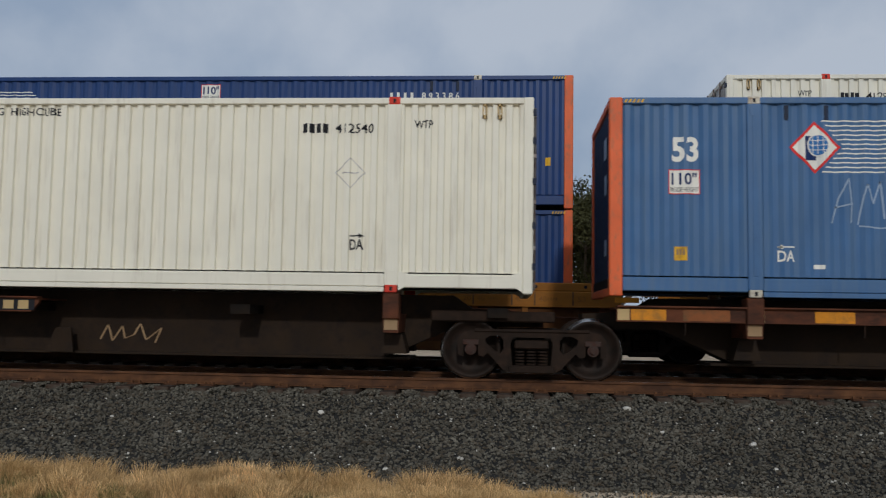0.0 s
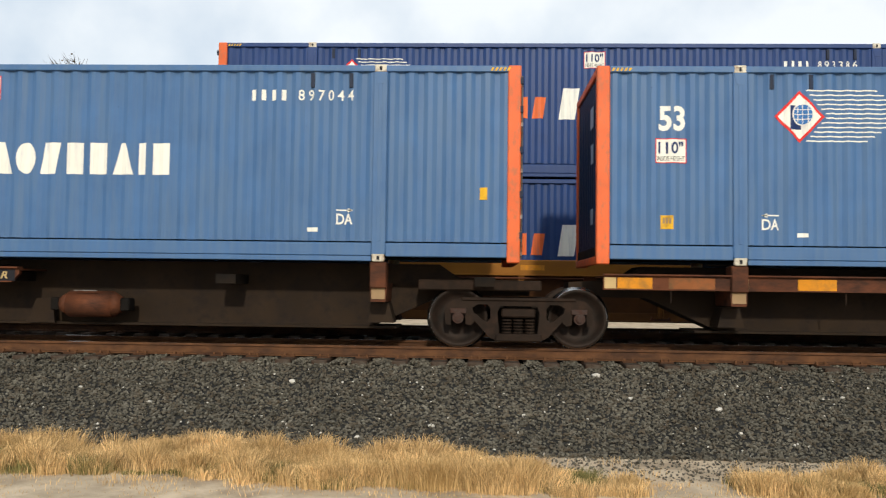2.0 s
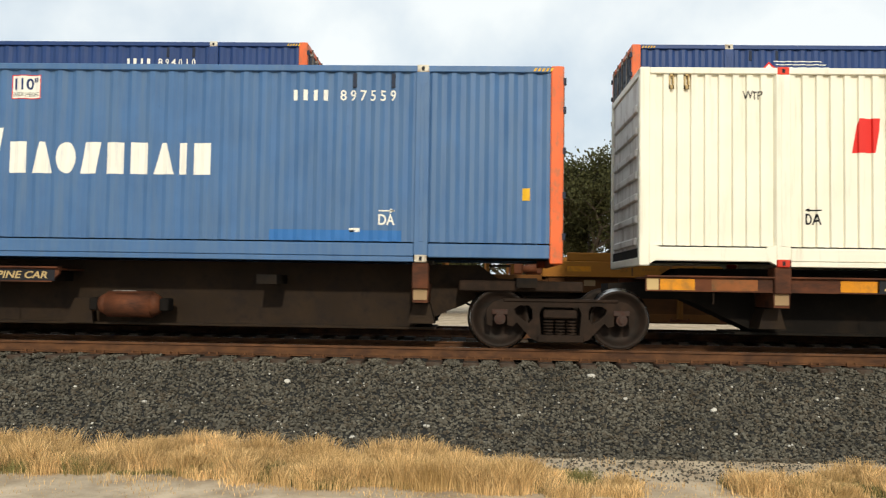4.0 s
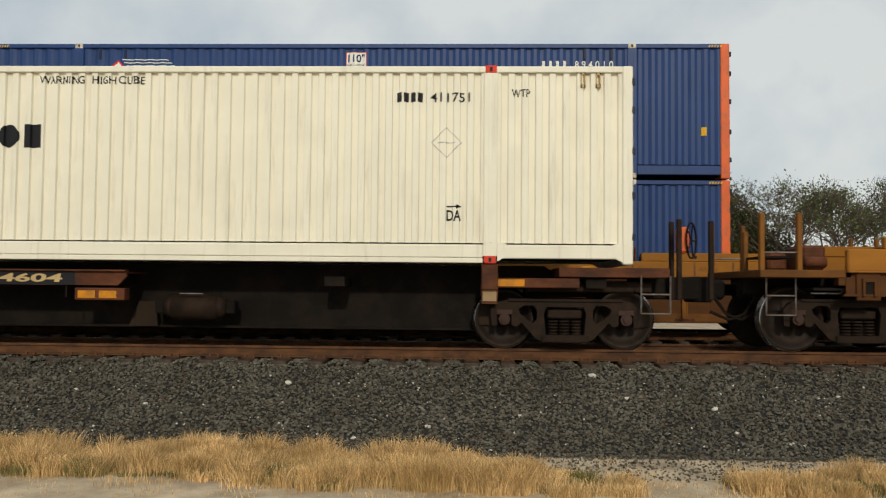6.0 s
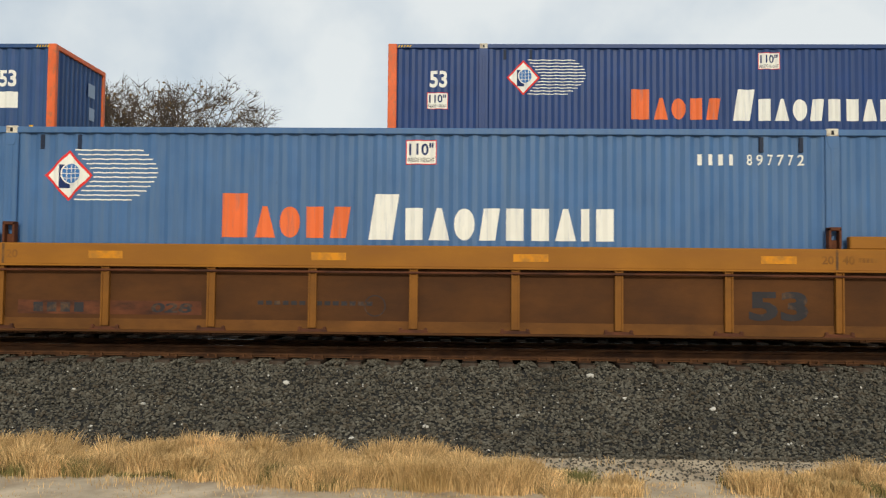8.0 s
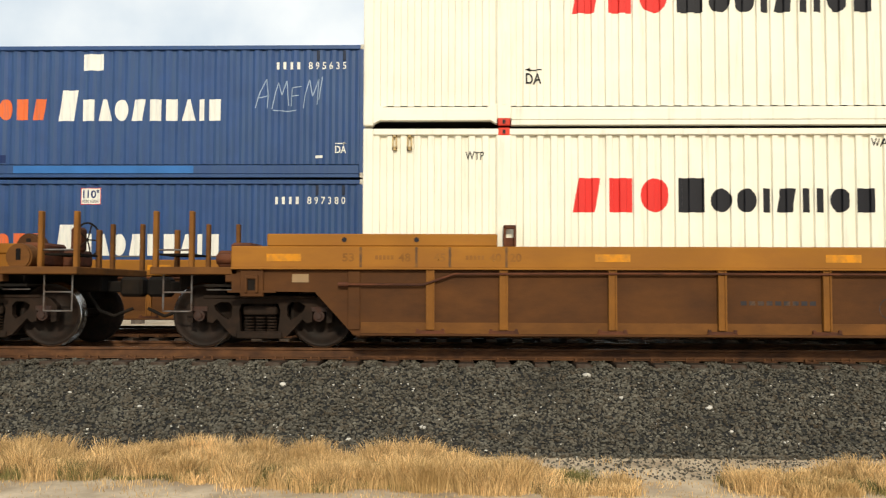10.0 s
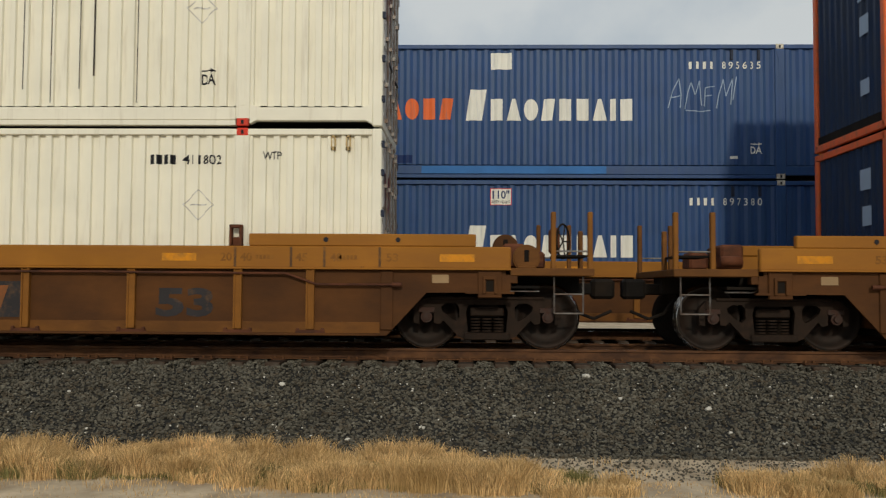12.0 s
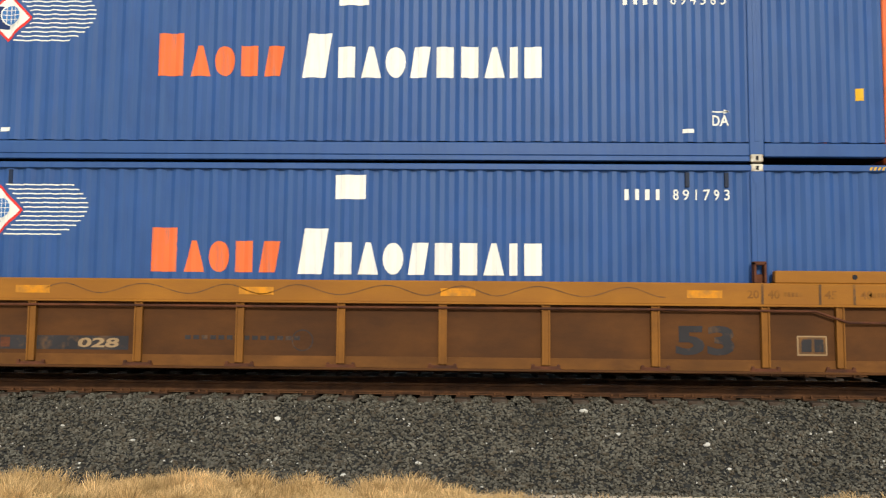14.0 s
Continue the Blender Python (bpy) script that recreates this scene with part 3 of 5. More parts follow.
def blue_marks(c, flip):
    """What every blue container carries on its side."""
    k = "blue"
    m = LONG - 2.18 if flip else 0.0
    decal("size_mark", words("53", m + 0.90, m + 1.28, 1.95, 2.32, bold=0.03), "white_mark", c, k)
    warning = decal("warning_plate", rect(B(), m + 0.93, m + 1.11, 0.52, 0.72), "yellow_mark", c, k)
    decal("plate_lines", bars(3, m + 0.955, m + 1.085, 0.6, 0.68), "dust_mark", warning, k, -FACE - 0.003)
    decal("warning_plate", rect(B(), LONG - 0.59, LONG - 0.48, 0.92, 1.1), "yellow_mark", c, k)
    # emblem: a red-edged pale diamond with a blue block and a disc, and a fan of wavy lines
    ex, ez = 2.92, 2.17
    e = decal("emblem", poly(B(), [(ex - 0.36, ez), (ex, ez - 0.38), (ex + 0.36, ez), (ex, ez + 0.38)]), "red_mark", c, k)
    decal("emblem_field", poly(B(), [(ex - 0.31, ez), (ex, ez - 0.33), (ex + 0.31, ez), (ex, ez + 0.33)]), "white_mark", e, k, -FACE - 0.003)
    decal("emblem_block", rect(B(), ex - 0.14, ex + 0.02, ez - 0.19, ez + 0.16), "navy_mark", e, k, -FACE - 0.006)
    decal("emblem_disc", disc(B(), ex + 0.04, ez + 0.03, 0.155, 0.165), "white_mark", e, k, -FACE - 0.009)
    decal("emblem_globe", disc(B(), ex + 0.04, ez + 0.03, 0.135, 0.145), "blue_mark", e, k, -FACE - 0.012)
    for q in (-0.07, 0.0, 0.07):
        half = 0.135 * math.sqrt(1 - (q / 0.14) ** 2)
        decal("globe_line", rect(B(), ex + 0.04 - half, ex + 0.04 + half, ez + 0.025 + q, ez + 0.035 + q), "white_mark", e, k, -FACE - 0.015)
        decal("globe_line", rect(B(), ex + 0.035 + q, ex + 0.045 + q, ez + 0.03 - half, ez + 0.03 + half), "white_mark", e, k, -FACE - 0.018)
    for i in range(12):
        z = ez + 0.37 - i * 0.067
        u = abs(i - 4.8) / 6.5
        a, b = ex + 0.04 + 0.31 * max(0, 1 - abs(z - ez) / 0.36) + 0.05, ex + 1.34 - 0.42 * u * u
        n, bm = 44, B()
        pts = [(a + (b - a) * j / n, z + 0.0022 * math.sin(j * 1.1 + 0.6 * i)) for j in range(n + 1)]
        for (xa, za), (xb, zb) in zip(pts, pts[1:]):
            poly(bm, [(xa, za), (xb, zb), (xb, zb + 0.019), (xa, za + 0.019)])
        decal("emblem_line", bm, "white_mark", e, k)
    trade_mark(c, k, "orange_mark", "Btdbs", 5.16, 7.16, 1.27, 1.73, 1.92)
    trade_mark(c, k, "white_mark", "Sbtdsbbtib", 7.36, 11.02, 1.25, 1.72, 1.92)
    for i in range(4):
        decal("owner_mark", rect(B(), LONG - 3.98 + 0.15 * i, LONG - 3.92 + 0.15 * i, 2.37, 2.53), "white_mark", c, k)
    arrow_mark(c, k, 2.38, 2.62, 0.52, "white_mark", False)
    arrow_mark(c, k, LONG - 2.69, LONG - 2.45, 0.54, "white_mark", True)
    decal("small_plate", rect(B(), 2.88, 3.03, 0.42, 0.48), "white_mark", c, k)
    decal("small_plate", rect(B(), LONG - 3.12, LONG - 2.96, 0.43, 0.49), "white_mark", c, k)
    for x in (2.52, 3.08, LONG - 3.07, LONG - 2.5):
        part("lifting_slot", box(B(), x - 0.03, x + 0.03, -FACE - 0.012, -FACE + 0.05, 2.56, 2.78, 0.006), "dark_door", c)
    for x, d in ((0.21, 1), (LONG - 0.21, -1)):
        bm = B()
        for i in range(5):
            a = x + d * i * 0.06
            poly(bm, [(a, 2.815), (a + 0.03, 2.815), (a + 0.055, 2.865), (a + 0.025, 2.865)])
        decal("hazard_stripes", bm, "yellow_mark", c, "flat", -HALF + 0.0005)
    # pale marks on the end wall
    for z, h, w in ((2.1, 0.32, 0.36), (1.55, 0.3, 0.3), (0.62, 0.24, 0.3)):
        bm = B()
        v = [bm.verts.new((0.022, y, zz)) for y, zz in ((-0.75, z), (-0.75 + w, z), (-0.75 + w, z + h), (-0.75, z + h))]
        bm.faces.new(v[::-1])
        part("end_mark", bm, "faint_mark", c).matrix_basis = pose(LONG, 0, 0, 0, 0, 180) if flip else pose(0, 0, 0)


def fresh(key, build):
    """The first container of a kind, or a copy of it without the marks of its own."""
    if key not in CONTAINER:
        CONTAINER[key] = build()
        return CONTAINER[key]
    c = copy_thing(CONTAINER[key], pose(0, 0, 0))
    for o in [o for o in c.children if o.get("own")]:
        for q in (*o.children, o):
            bpy.data.objects.remove(q)
    return c


def blue_container(colour, number, label, group, blank=False, graffiti=False, patch=False, flip=False, repaired=False):
    k, m = "blue", LONG - 2.15 if flip else 0.0

    def build():
        c = container(colour, "blue", colour, "orange", "dark_door", flip)
        blue_marks(c, flip)
        return c

    c = tagged(fresh((colour, flip), build), label, "container", group)
    before = set(c.children)
    height_sign(c, k, m + 0.85, m + 1.30, 1.48, 1.84, blank is True)
    height_sign(c, k, 7.93, 8.38, 2.36, 2.72, bool(blank))
    decal("serial_number", words(" ".join(number), LONG - 3.28, LONG - 2.46, 2.37, 2.53, bold=0.01), "white_mark", c, k)
    if graffiti:
        strokes = [[(3.12, 1.02), (3.22, 1.38), (3.36, 1.66), (3.4, 1.3), (3.38, 1.02)], [(3.16, 1.24), (3.42, 1.3)], [(3.48, 1.0), (3.56, 1.4), (3.62, 1.58), (3.7, 1.3), (3.8, 1.62), (3.84, 1.08)],
                   [(4.12, 1.5), (3.92, 1.46), (3.9, 1.06)], [(3.92, 1.28), (4.06, 1.3)], [(4.16, 1.02), (4.2, 1.3), (4.3, 1.64), (4.36, 1.28), (4.5, 1.66), (4.46, 1.1)], [(4.58, 1.7), (4.5, 1.2)], [(3.5, 0.98), (3.8, 0.95), (4.02, 0.97)]]
        lift = 0.5 if graffiti > 5 else 0.06
        for pen in strokes:
            bm = B()
            for (xa, za), (xb, zb) in zip(pen, pen[1:]):
                d = Vector((zb - za, xa - xb)).normalized() * 0.011
                poly(bm, [(x + graffiti, z + lift) for x, z in ((xa - d.x, za - d.y), (xb - d.x, zb - d.y), (xb + d.x, zb + d.y), (xa + d.x, za + d.y))])
            decal("graffiti_stroke", bm, "faint_mark", c, k)
    if patch:
        decal("paint_patch", rect(B(), LONG - 4.3, LONG - 2.35, 0.3, 0.46), "blue_mark", c, k)
    if repaired:
        decal("paint_patch", rect(B(), 5.2, 6.25, 0.33, 0.5), "navy_mark", c, k)
        decal("paint_patch", rect(B(), 6.45, 10.4, 0.1, 0.26), "blue_mark", c, "flat", -HALF + 0.0035)
    for o in c.children:
        if o not in before:
            o["own"] = 1
    return c


def white_container(number, label, group, dark_ribs=False, flip=False):
    k = "white"

    def build():
        c = container("cream", "white", "cream", "cream", "grey_door", flip)
        decal("code_mark", words("WTP", 1.5, 1.77, 2.44, 2.56, bold=0.01), "black_mark", c, k)
        decal("code_mark", words("WTP", LONG - 1.76, LONG - 1.49, 2.44, 2.56, bold=0.01), "black_mark", c, k)
        m = LONG - 10.72 if flip else 0.0
        w = LONG - 16.3 if flip else 0.0
        for text, x0, x1 in (("WARNING", 7.36, 8.04), ("HIGH", 8.16, 8.5), ("CUBE", 8.555, 8.94)):
            decal("warning_word", words(text, w + x0, w + x1, 2.63, 2.75, bold=0.01), "black_mark", c, k)
        trade_mark(c, k, "red_mark", "sbd", m + 3.02, m + 4.5, 1.67, 2.17, 2.17)
        trade_mark(c, k, "black_mark", "Bddisiidb", m + 4.52, m + 7.46, 1.67, 2.02, 2.17)
        arrow_mark(c, k, 2.38, 2.61, 0.62, "black_mark", False)
        arrow_mark(c, k, LONG - 2.70, LONG - 2.49, 0.62, "black_mark", True)
        ox = 2.35 if flip else LONG - 3.46
        decal("owner_mark", bars(4, ox, ox + 0.41, 2.37, 2.51), "black_mark", c, k)
        bm = B()
        px, pz, r, w = (2.83 if flip else LONG - 2.71), 1.77, 0.23, 0.02
        ring = [(px - r, pz), (px, pz - r), (px + r, pz), (px, pz + r)]
        inner = [(px - r + w, pz), (px, pz - r + w), (px + r - w, pz), (px, pz + r - w)]
        for i in range(4):
            j = (i + 1) % 4
            poly(bm, [ring[i], ring[j], inner[j], inner[i]])
        rect(bm, px - 0.13, px + 0.13, pz - 0.01, pz + 0.01)
        decal("placard_holder", bm, "grey_door", c, k)
        for x in (0.46, 0.68, LONG - 0.72, LONG - 0.5):
            part("lifting_slot", hollow_box(x - 0.035, x + 0.035, 2.58, 2.80), "tan_mark", c)
        for y0, y1 in ((-0.85, -0.6), (-0.55, -0.3), (-0.22, 0.0)):
            bm = B()
            v = [bm.verts.new((LONG + 0.008, y, z)) for y, z in ((y0, 1.75), (y1, 1.75), (y1, 2.3), (y0, 2.3))]
            bm.faces.new(v)
            part("door_mark", bm, "wine_mark", c).matrix_basis = pose(LONG, 0, 0, 0, 0, 180) if flip else pose(0, 0, 0)
        return c

    c = tagged(fresh(("white", flip), build), label, "container", group)
    s = decal("serial_number", words(number, *((2.9, 3.53) if flip else (LONG - 2.95, LONG - 2.37)), 2.37, 2.51, bold=0.01), "black_mark", c, k)
    s["own"] = 1
    if dark_ribs:
        for i, x in enumerate((11.2, 11.63, 11.84, 12.48, 10.78)):
            s = decal("rib_stain", rect(B(), x - 0.007, x + 0.007, 0.35 + 0.2 * (i % 3), 2.75), "sooty_mark", c, k)
            s["own"] = 1
    return c


def hollow_box(x0, x1, z0, z1):
    bm = B()
    for a in ((x0, x0 + 0.018, z0, z1), (x1 - 0.018, x1, z0, z1), (x0, x1, z1 - 0.03, z1), (x0, x1, z0, z0 + 0.05)):
        box(bm, a[0], a[1], -FACE - 0.02, -FACE + 0.03, a[2], a[3])
    return bm


# ---- rolling stock ----
def wheelset(parent, x, radius):
    bm = B()
    for s in (-1, 1):
        prof = [(0.001, 0.80), (0.09, 0.80), (0.11, 0.765), (radius * 0.55, 0.735), (radius - 0.09, 0.76), (radius - 0.06, 0.835),
                (radius - 0.016, 0.835), (radius, 0.81), (radius + 0.004, 0.725), (radius + 0.028, 0.715), (radius + 0.022, 0.69), (radius - 0.05, 0.69), (0.1, 0.7)]
        lathe(bm, [(r, s * y) for r, y in prof], 36, index=(6, 7, 8))
    rod(bm, (0, -0.98, 0), (0, 0.98, 0), 0.075, 12)
    w = part("wheelset", bm, ["wheel_face", "tread"], parent)
    w.location = (x, 0, radius)
    w["radius"] = radius
    return w


def plate(bm, outline, holes, y0, y1):
    """A cast plate with holes, outlined in x and z."""
    loops = []
    for pts in (outline, *holes):
        v = [bm.verts.new((x, y0, z)) for x, z in pts]
        loops += [bm.edges.new((v[k], v[(k + 1) % len(v)])) for k in range(len(v))]
    faces = [g for g in bmesh.ops.triangle_fill(bm, edges=loops, use_beauty=True)["geom"] if isinstance(g, bmesh.types.BMFace)]
    moved = bmesh.ops.extrude_face_region(bm, geom=faces, use_keep_orig=True)["geom"]
    for g in moved:
        if isinstance(g, bmesh.types.BMVert):
            g.co.y = y1


def side_frame(bm, s, r):
    """One cast frame: a top member, jaws over the bearings, diagonals to a spring seat, open windows between."""
    z = r - 0.42
    half = [(0.0, 0.71), (0.80, 0.71), (0.98, 0.67), (1.09, 0.56), (1.08, 0.33), (1.0, 0.31), (0.99, 0.54), (0.79, 0.54), (0.78, 0.33), (0.70, 0.31), (0.64, 0.37), (0.42, 0.13), (0.30, 0.085), (0.0, 0.085)]
    outline = half[:-1] + [(0.0, 0.085)] + [(-x, h) for x, h in half[-2:0:-1]]
    window = [(0.68, 0.57), (0.60, 0.62), (0.46, 0.62), (0.41, 0.56), (0.41, 0.42), (0.46, 0.36), (0.54, 0.40), (0.66, 0.50)]
    seat = [(-0.27, 0.60), (0.27, 0.60), (0.31, 0.5), (0.28, 0.19), (-0.28, 0.19), (-0.31, 0.5)]
    up = [[(x, h + z) for x, h in pts] for pts in (outline, window, [(-x, h) for x, h in window], seat)]
    plate(bm, up[0], up[1:], s * 0.93, s * 1.05)
    box(bm, -0.34, 0.34, *sorted((s * 0.90, s * 1.08)), 0.08 + z, 0.185 + z, 0.015)
    box(bm, -0.84, 0.84, *sorted((s * 0.90, s * 1.075)), 0.675 + z, 0.72 + z, 0.01)
    for i in (-0.17, 0, 0.17):
        for k in range(5):
            zz = 0.2 + z + k * 0.045
            rod(bm, (i, s * 0.97, zz), (i, s * 0.97, zz + 0.022), 0.075, 10)
    box(bm, -0.25, 0.25, *sorted((s * 0.7, s * 1.03)), 0.43 + z, 0.56 + z, 0.02)
    return bm


def truck(parent, x, radius):
    # the wider inner box is added, to block bright ground behind the truck
    t = part("truck", box(box(B(), -0.2, 0.2, -0.9, 0.9, 0.42, 0.72, 0.03), -0.42, 0.42, -0.6, 0.6, 0.16, 0.76, 0.03), "soot", parent, "sooty, shade-dark two-axle truck with coil springs")
    t.location = (x, 0, RAIL_TOP)
    for s in (-1, 1):
        part("side_frame", side_frame(B(), s, radius), "truck_iron", t)
        for d in (-1, 1):
            bm = rod(B(), (d * 0.89, s * 0.95, radius), (d * 0.89, s * 1.10, radius), 0.085, 12)
            rod(bm, (d * 0.89, s * 1.09, radius), (d * 0.89, s * 1.13, radius), 0.05, 8)
            box(bm, d * 0.89 - 0.12, d * 0.89 + 0.12, *sorted((s * 0.93, s * 1.07)), radius + 0.06, radius + 0.14, 0.01)
            part("bearing", bm, "bearing", t)
    for d in (-1, 1):
        wheelset(t, d * 0.89, radius)
    return t


def coupler(parent, x, d, z=0.86):
    bm = box(B(), *sorted((x, x + d * 0.75)), -0.1, 0.1, z - 0.09, z + 0.09, 0.02)
    box(bm, *sorted((x + d * 0.62, x + d * 0.98)), -0.17, 0.17, z - 0.16, z + 0.16, 0.05)
    box(bm, *sorted((x - d * 0.1, x + d * 0.2)), -0.3, 0.3, z - 0.2, z + 0.2, 0.02)
    part("coupler", bm, "soot", parent)
    bm = B()
    pts = [(x + d * 0.2, -0.35, z - 0.1), (x + d * 0.4, -0.36, z - 0.38), (x + d * 0.62, -0.34, z - 0.46), (x + d * 0.9, -0.3, z - 0.34)]
    for a, b in zip(pts, pts[1:]):
        rod(bm, a, b, 0.025, 6)
    part("air_hose", bm, "soot", parent)


def spine_car(label, lettered, first=False, last=False, tank=True):
    """One platform of a spine car: a deep centre sill, a side sill with patches, load pedestals, an air reservoir, trucks under the joints."""
    c = thing("spine_car", label, "rail car", "articulated spine car")
    c.location = (0, TRACK_1, 0)
    # centre sill
    prism(bm := B(), [(-0.3, 0.95), (-0.3, 0.72), (0.9, 0.72), (2.0, 0.22), (13.9, 0.22), (15.0, 0.72), (LONG + 0.2, 0.72), (LONG + 0.2, 0.95), (LONG - 0.9, 1.0), (LONG - 1.2, 1.2), (0.8, 1.2), (0.5, 1.0)], -0.36, 0.36)
    box(bm, 1.6, 14.3, -0.5, 0.5, 0.2, 0.235)
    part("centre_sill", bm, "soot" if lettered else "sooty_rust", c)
    # side sill of the platform, from the first end to past the middle
    bm = B()
    prism(bm, [(0.12, 0.84), (0.12, 1.06), (8.72, 1.06), (8.72, 0.97), (8.6, 0.84)], -1.2, -1.13)
    box(bm, 0.12, 8.72, -1.26, -1.1, 1.045, 1.07, 0.005)
    box(bm, 0.12, 8.72, -1.13, -0.3, 1.02, 1.045)
    part("side_sill", bm, "rust_sill", c, "rust-red side sill with yellow patches")
    bm = B()
    box(bm, 0.12, 8.72, 1.13, 1.2, 0.84, 1.06)
    part("side_sill", bm, "rust_sill", c)
    for x in (1.1, 3.6, 5.0, 6.4, 7.8):
        part("sill_bracket", rod(B(), (x, -1.15, 0.84), (x, -1.15, 0.66), 0.012, 6), "truck_iron", c)
    for a, b, m in ((0.13, 0.3, "tan_mark"), (0.32, 0.82, "amber_mark"), (1.06, 1.72, "soft_orange_mark"), (2.0, 2.2, "tan_mark"), (2.9, 3.45, "amber_mark"), (4.05, 5.1, "soft_orange_mark") if lettered else (6.02, 6.5, "amber_mark")):
        decal("reflector_patch", rect(B(), a, b, 0.86, 1.02), m, c, "flat", -1.2)
    s0 = 3.52 if lettered else 4.45
    decal("size_panel", rect(B(), s0 - 0.1, s0 + 0.5, 0.845, 1.04), "black_mark", c, "flat", -1.2)
    decal("size_mark", words("53", s0, s0 + 0.38, 0.88, 1.02, 0.03, bold=0.03), "tan_mark", c, "flat", -1.203)
    if lettered:
        decal("number_panel", rect(B(), 5.1, 7.95, 0.845, 1.04), "black_mark", c, "flat", -1.2)
        decal("owner_mark", bars(4, 5.2, 6.02, 0.88, 1.01), "tan_mark", c, "flat", -1.203)
        decal("car_number", words("554604", 6.32, 7.75, 0.88, 1.01, 0.03, bold=0.03), "tan_mark", c, "flat", -1.203)
        part("step_box", box(B(), 7.95, 8.7, -1.2, -1.0, 0.62, 0.80, 0.01), "rust_sill", c)
        for a in (8.0, 8.32):
            decal("reflector_patch", rect(B(), a, a + 0.26, 0.65, 0.76), "amber_mark", c, "flat", -1.203)
    else:
        decal("sill_panel", rect(B(), 6.5, 8.66, 0.86, 1.03), "black_mark", c, "flat", -1.2)
        if not tank:
            decal("owner_mark", bars(3, 7.9, 8.6, 0.88, 1.01), "tan_mark", c, "flat", -1.203)
        else:
            decal("sill_words", words("ALL PURPOSE SPINE CAR", 6.55, 8.55, 0.89, 1.0, 0.03, bold=0.02), "tan_mark", c, "flat", -1.203)
    # pedestals that carry the load
    for x in (2.062, LONG - 2.062):
        for s in (-1, 1):
            bm = box(B(), x - 0.12, x + 0.12, *sorted((s * 0.95, s * 1.27)), 0.82, SPINE_Z - 0.004, 0.015)
            prism(bm, [(x - 0.13, 0.9), (x + 0.13, 0.9), (x + 0.11, 0.62), (x - 0.11, 0.62)], *sorted((s * 0.3, s * 1.2)))
            part("pedestal", bm, "rust_sill", c)
            decal("reflector_patch", rect(B(), x - 0.1, x + 0.1, 0.66, 0.84), "dust_mark", c, "flat", -1.205) if s < 0 else None
            bm = prism(B(), [(x - 0.12, 0.6), (x + 0.12, 0.6), (x + 0.2, 0.3), (x - 0.2, 0.3)], *sorted((s * 0.36, s * 0.8)))
            part("sill_gusset", bm, "sooty_rust", c)
    # air reservoir and its brackets
    if not tank:
        pen = [(9.3, 0.42), (9.42, 0.66), (9.5, 0.4), (9.66, 0.64), (9.7, 0.44), (9.85, 0.5), (9.95, 0.68), (10.05, 0.42), (10.3, 0.62), (10.2, 0.38)]
        bm = B()
        for (xa, za), (xb, zb) in zip(pen, pen[1:]):
            poly(bm, [(xa, za), (xa + 0.03, za), (xb + 0.03, zb), (xb, zb)])
        decal("graffiti", bm, "dust_mark", c, "flat", -0.36)
    if tank:
        bm = rod(B(), (9.3, -0.75, 0.52), (9.98, -0.75, 0.52), 0.2, 20)
        rod(bm, (9.17, -0.75, 0.52), (9.3, -0.75, 0.52), 0.12, 16, 0.195)
        rod(bm, (9.98, -0.75, 0.52), (10.11, -0.75, 0.52), 0.195, 16, 0.12)
        part("air_reservoir", bm, "truck_iron" if lettered else "rust_sill", c, "round dull air tank", True)
        for x in (9.03, 10.11):
            part("reservoir_bracket", box(B(), x, x + 0.14, -0.85, -0.6, 0.42, 0.62, 0.02), "soot", c)
        part("grab_rail", box(B(), 9.45, 9.8, -0.98, -0.96, 0.72, 0.735), "steel", c)
    part("gusset_plate", prism(B(), [(8.55, 0.22), (9.0, 0.22), (8.95, 0.6), (8.7, 0.6)], -0.62, -0.58), "sooty_rust", c)
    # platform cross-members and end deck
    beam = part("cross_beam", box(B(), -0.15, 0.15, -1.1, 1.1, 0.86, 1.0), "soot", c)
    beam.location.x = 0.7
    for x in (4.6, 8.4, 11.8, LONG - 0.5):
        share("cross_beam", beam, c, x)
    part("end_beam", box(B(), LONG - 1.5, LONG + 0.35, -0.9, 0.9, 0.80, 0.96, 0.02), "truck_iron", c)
    if first:
        truck(c, -0.55, 0.45)
    if last:
        truck(c, LONG - 0.95, 0.45)
        bm = box(B(), 14.02, 15.4, -1.2, -0.9, 0.86, 1.0, 0.01)
        box(bm, 15.1, LONG + 0.55, -1.2, 1.1, 1.02, 1.16, 0.01)
        part("end_platform", bm, "rust_sill", c)
        decal("reflector_patch", rect(B(), 14.05, 14.6, 0.88, 0.98), "amber_mark", c, "flat", -1.2)
        part("end_sill", box(B(), LONG + 0.2, LONG + 1.2, -0.35, 0.35, 0.7, 1.05, 0.02), "soot", c)
        for x, y in ((LONG + 0.75, -0.9), (LONG + 0.75, -0.4), (LONG + 1.3, -0.6)):
            part("stanchion", box(B(), x - 0.035, x + 0.035, y - 0.04, y + 0.04, 0.7, 1.9, 0.01), "truck_iron", c)
        brake_wheel(c, LONG + 1.0, -0.62, 1.6, "orange")
        steps(c, LONG + 0.55, -1)
        coupler(c, LONG + 1.2, 1)
    else:
        truck(c, LONG, 0.45)
    return c


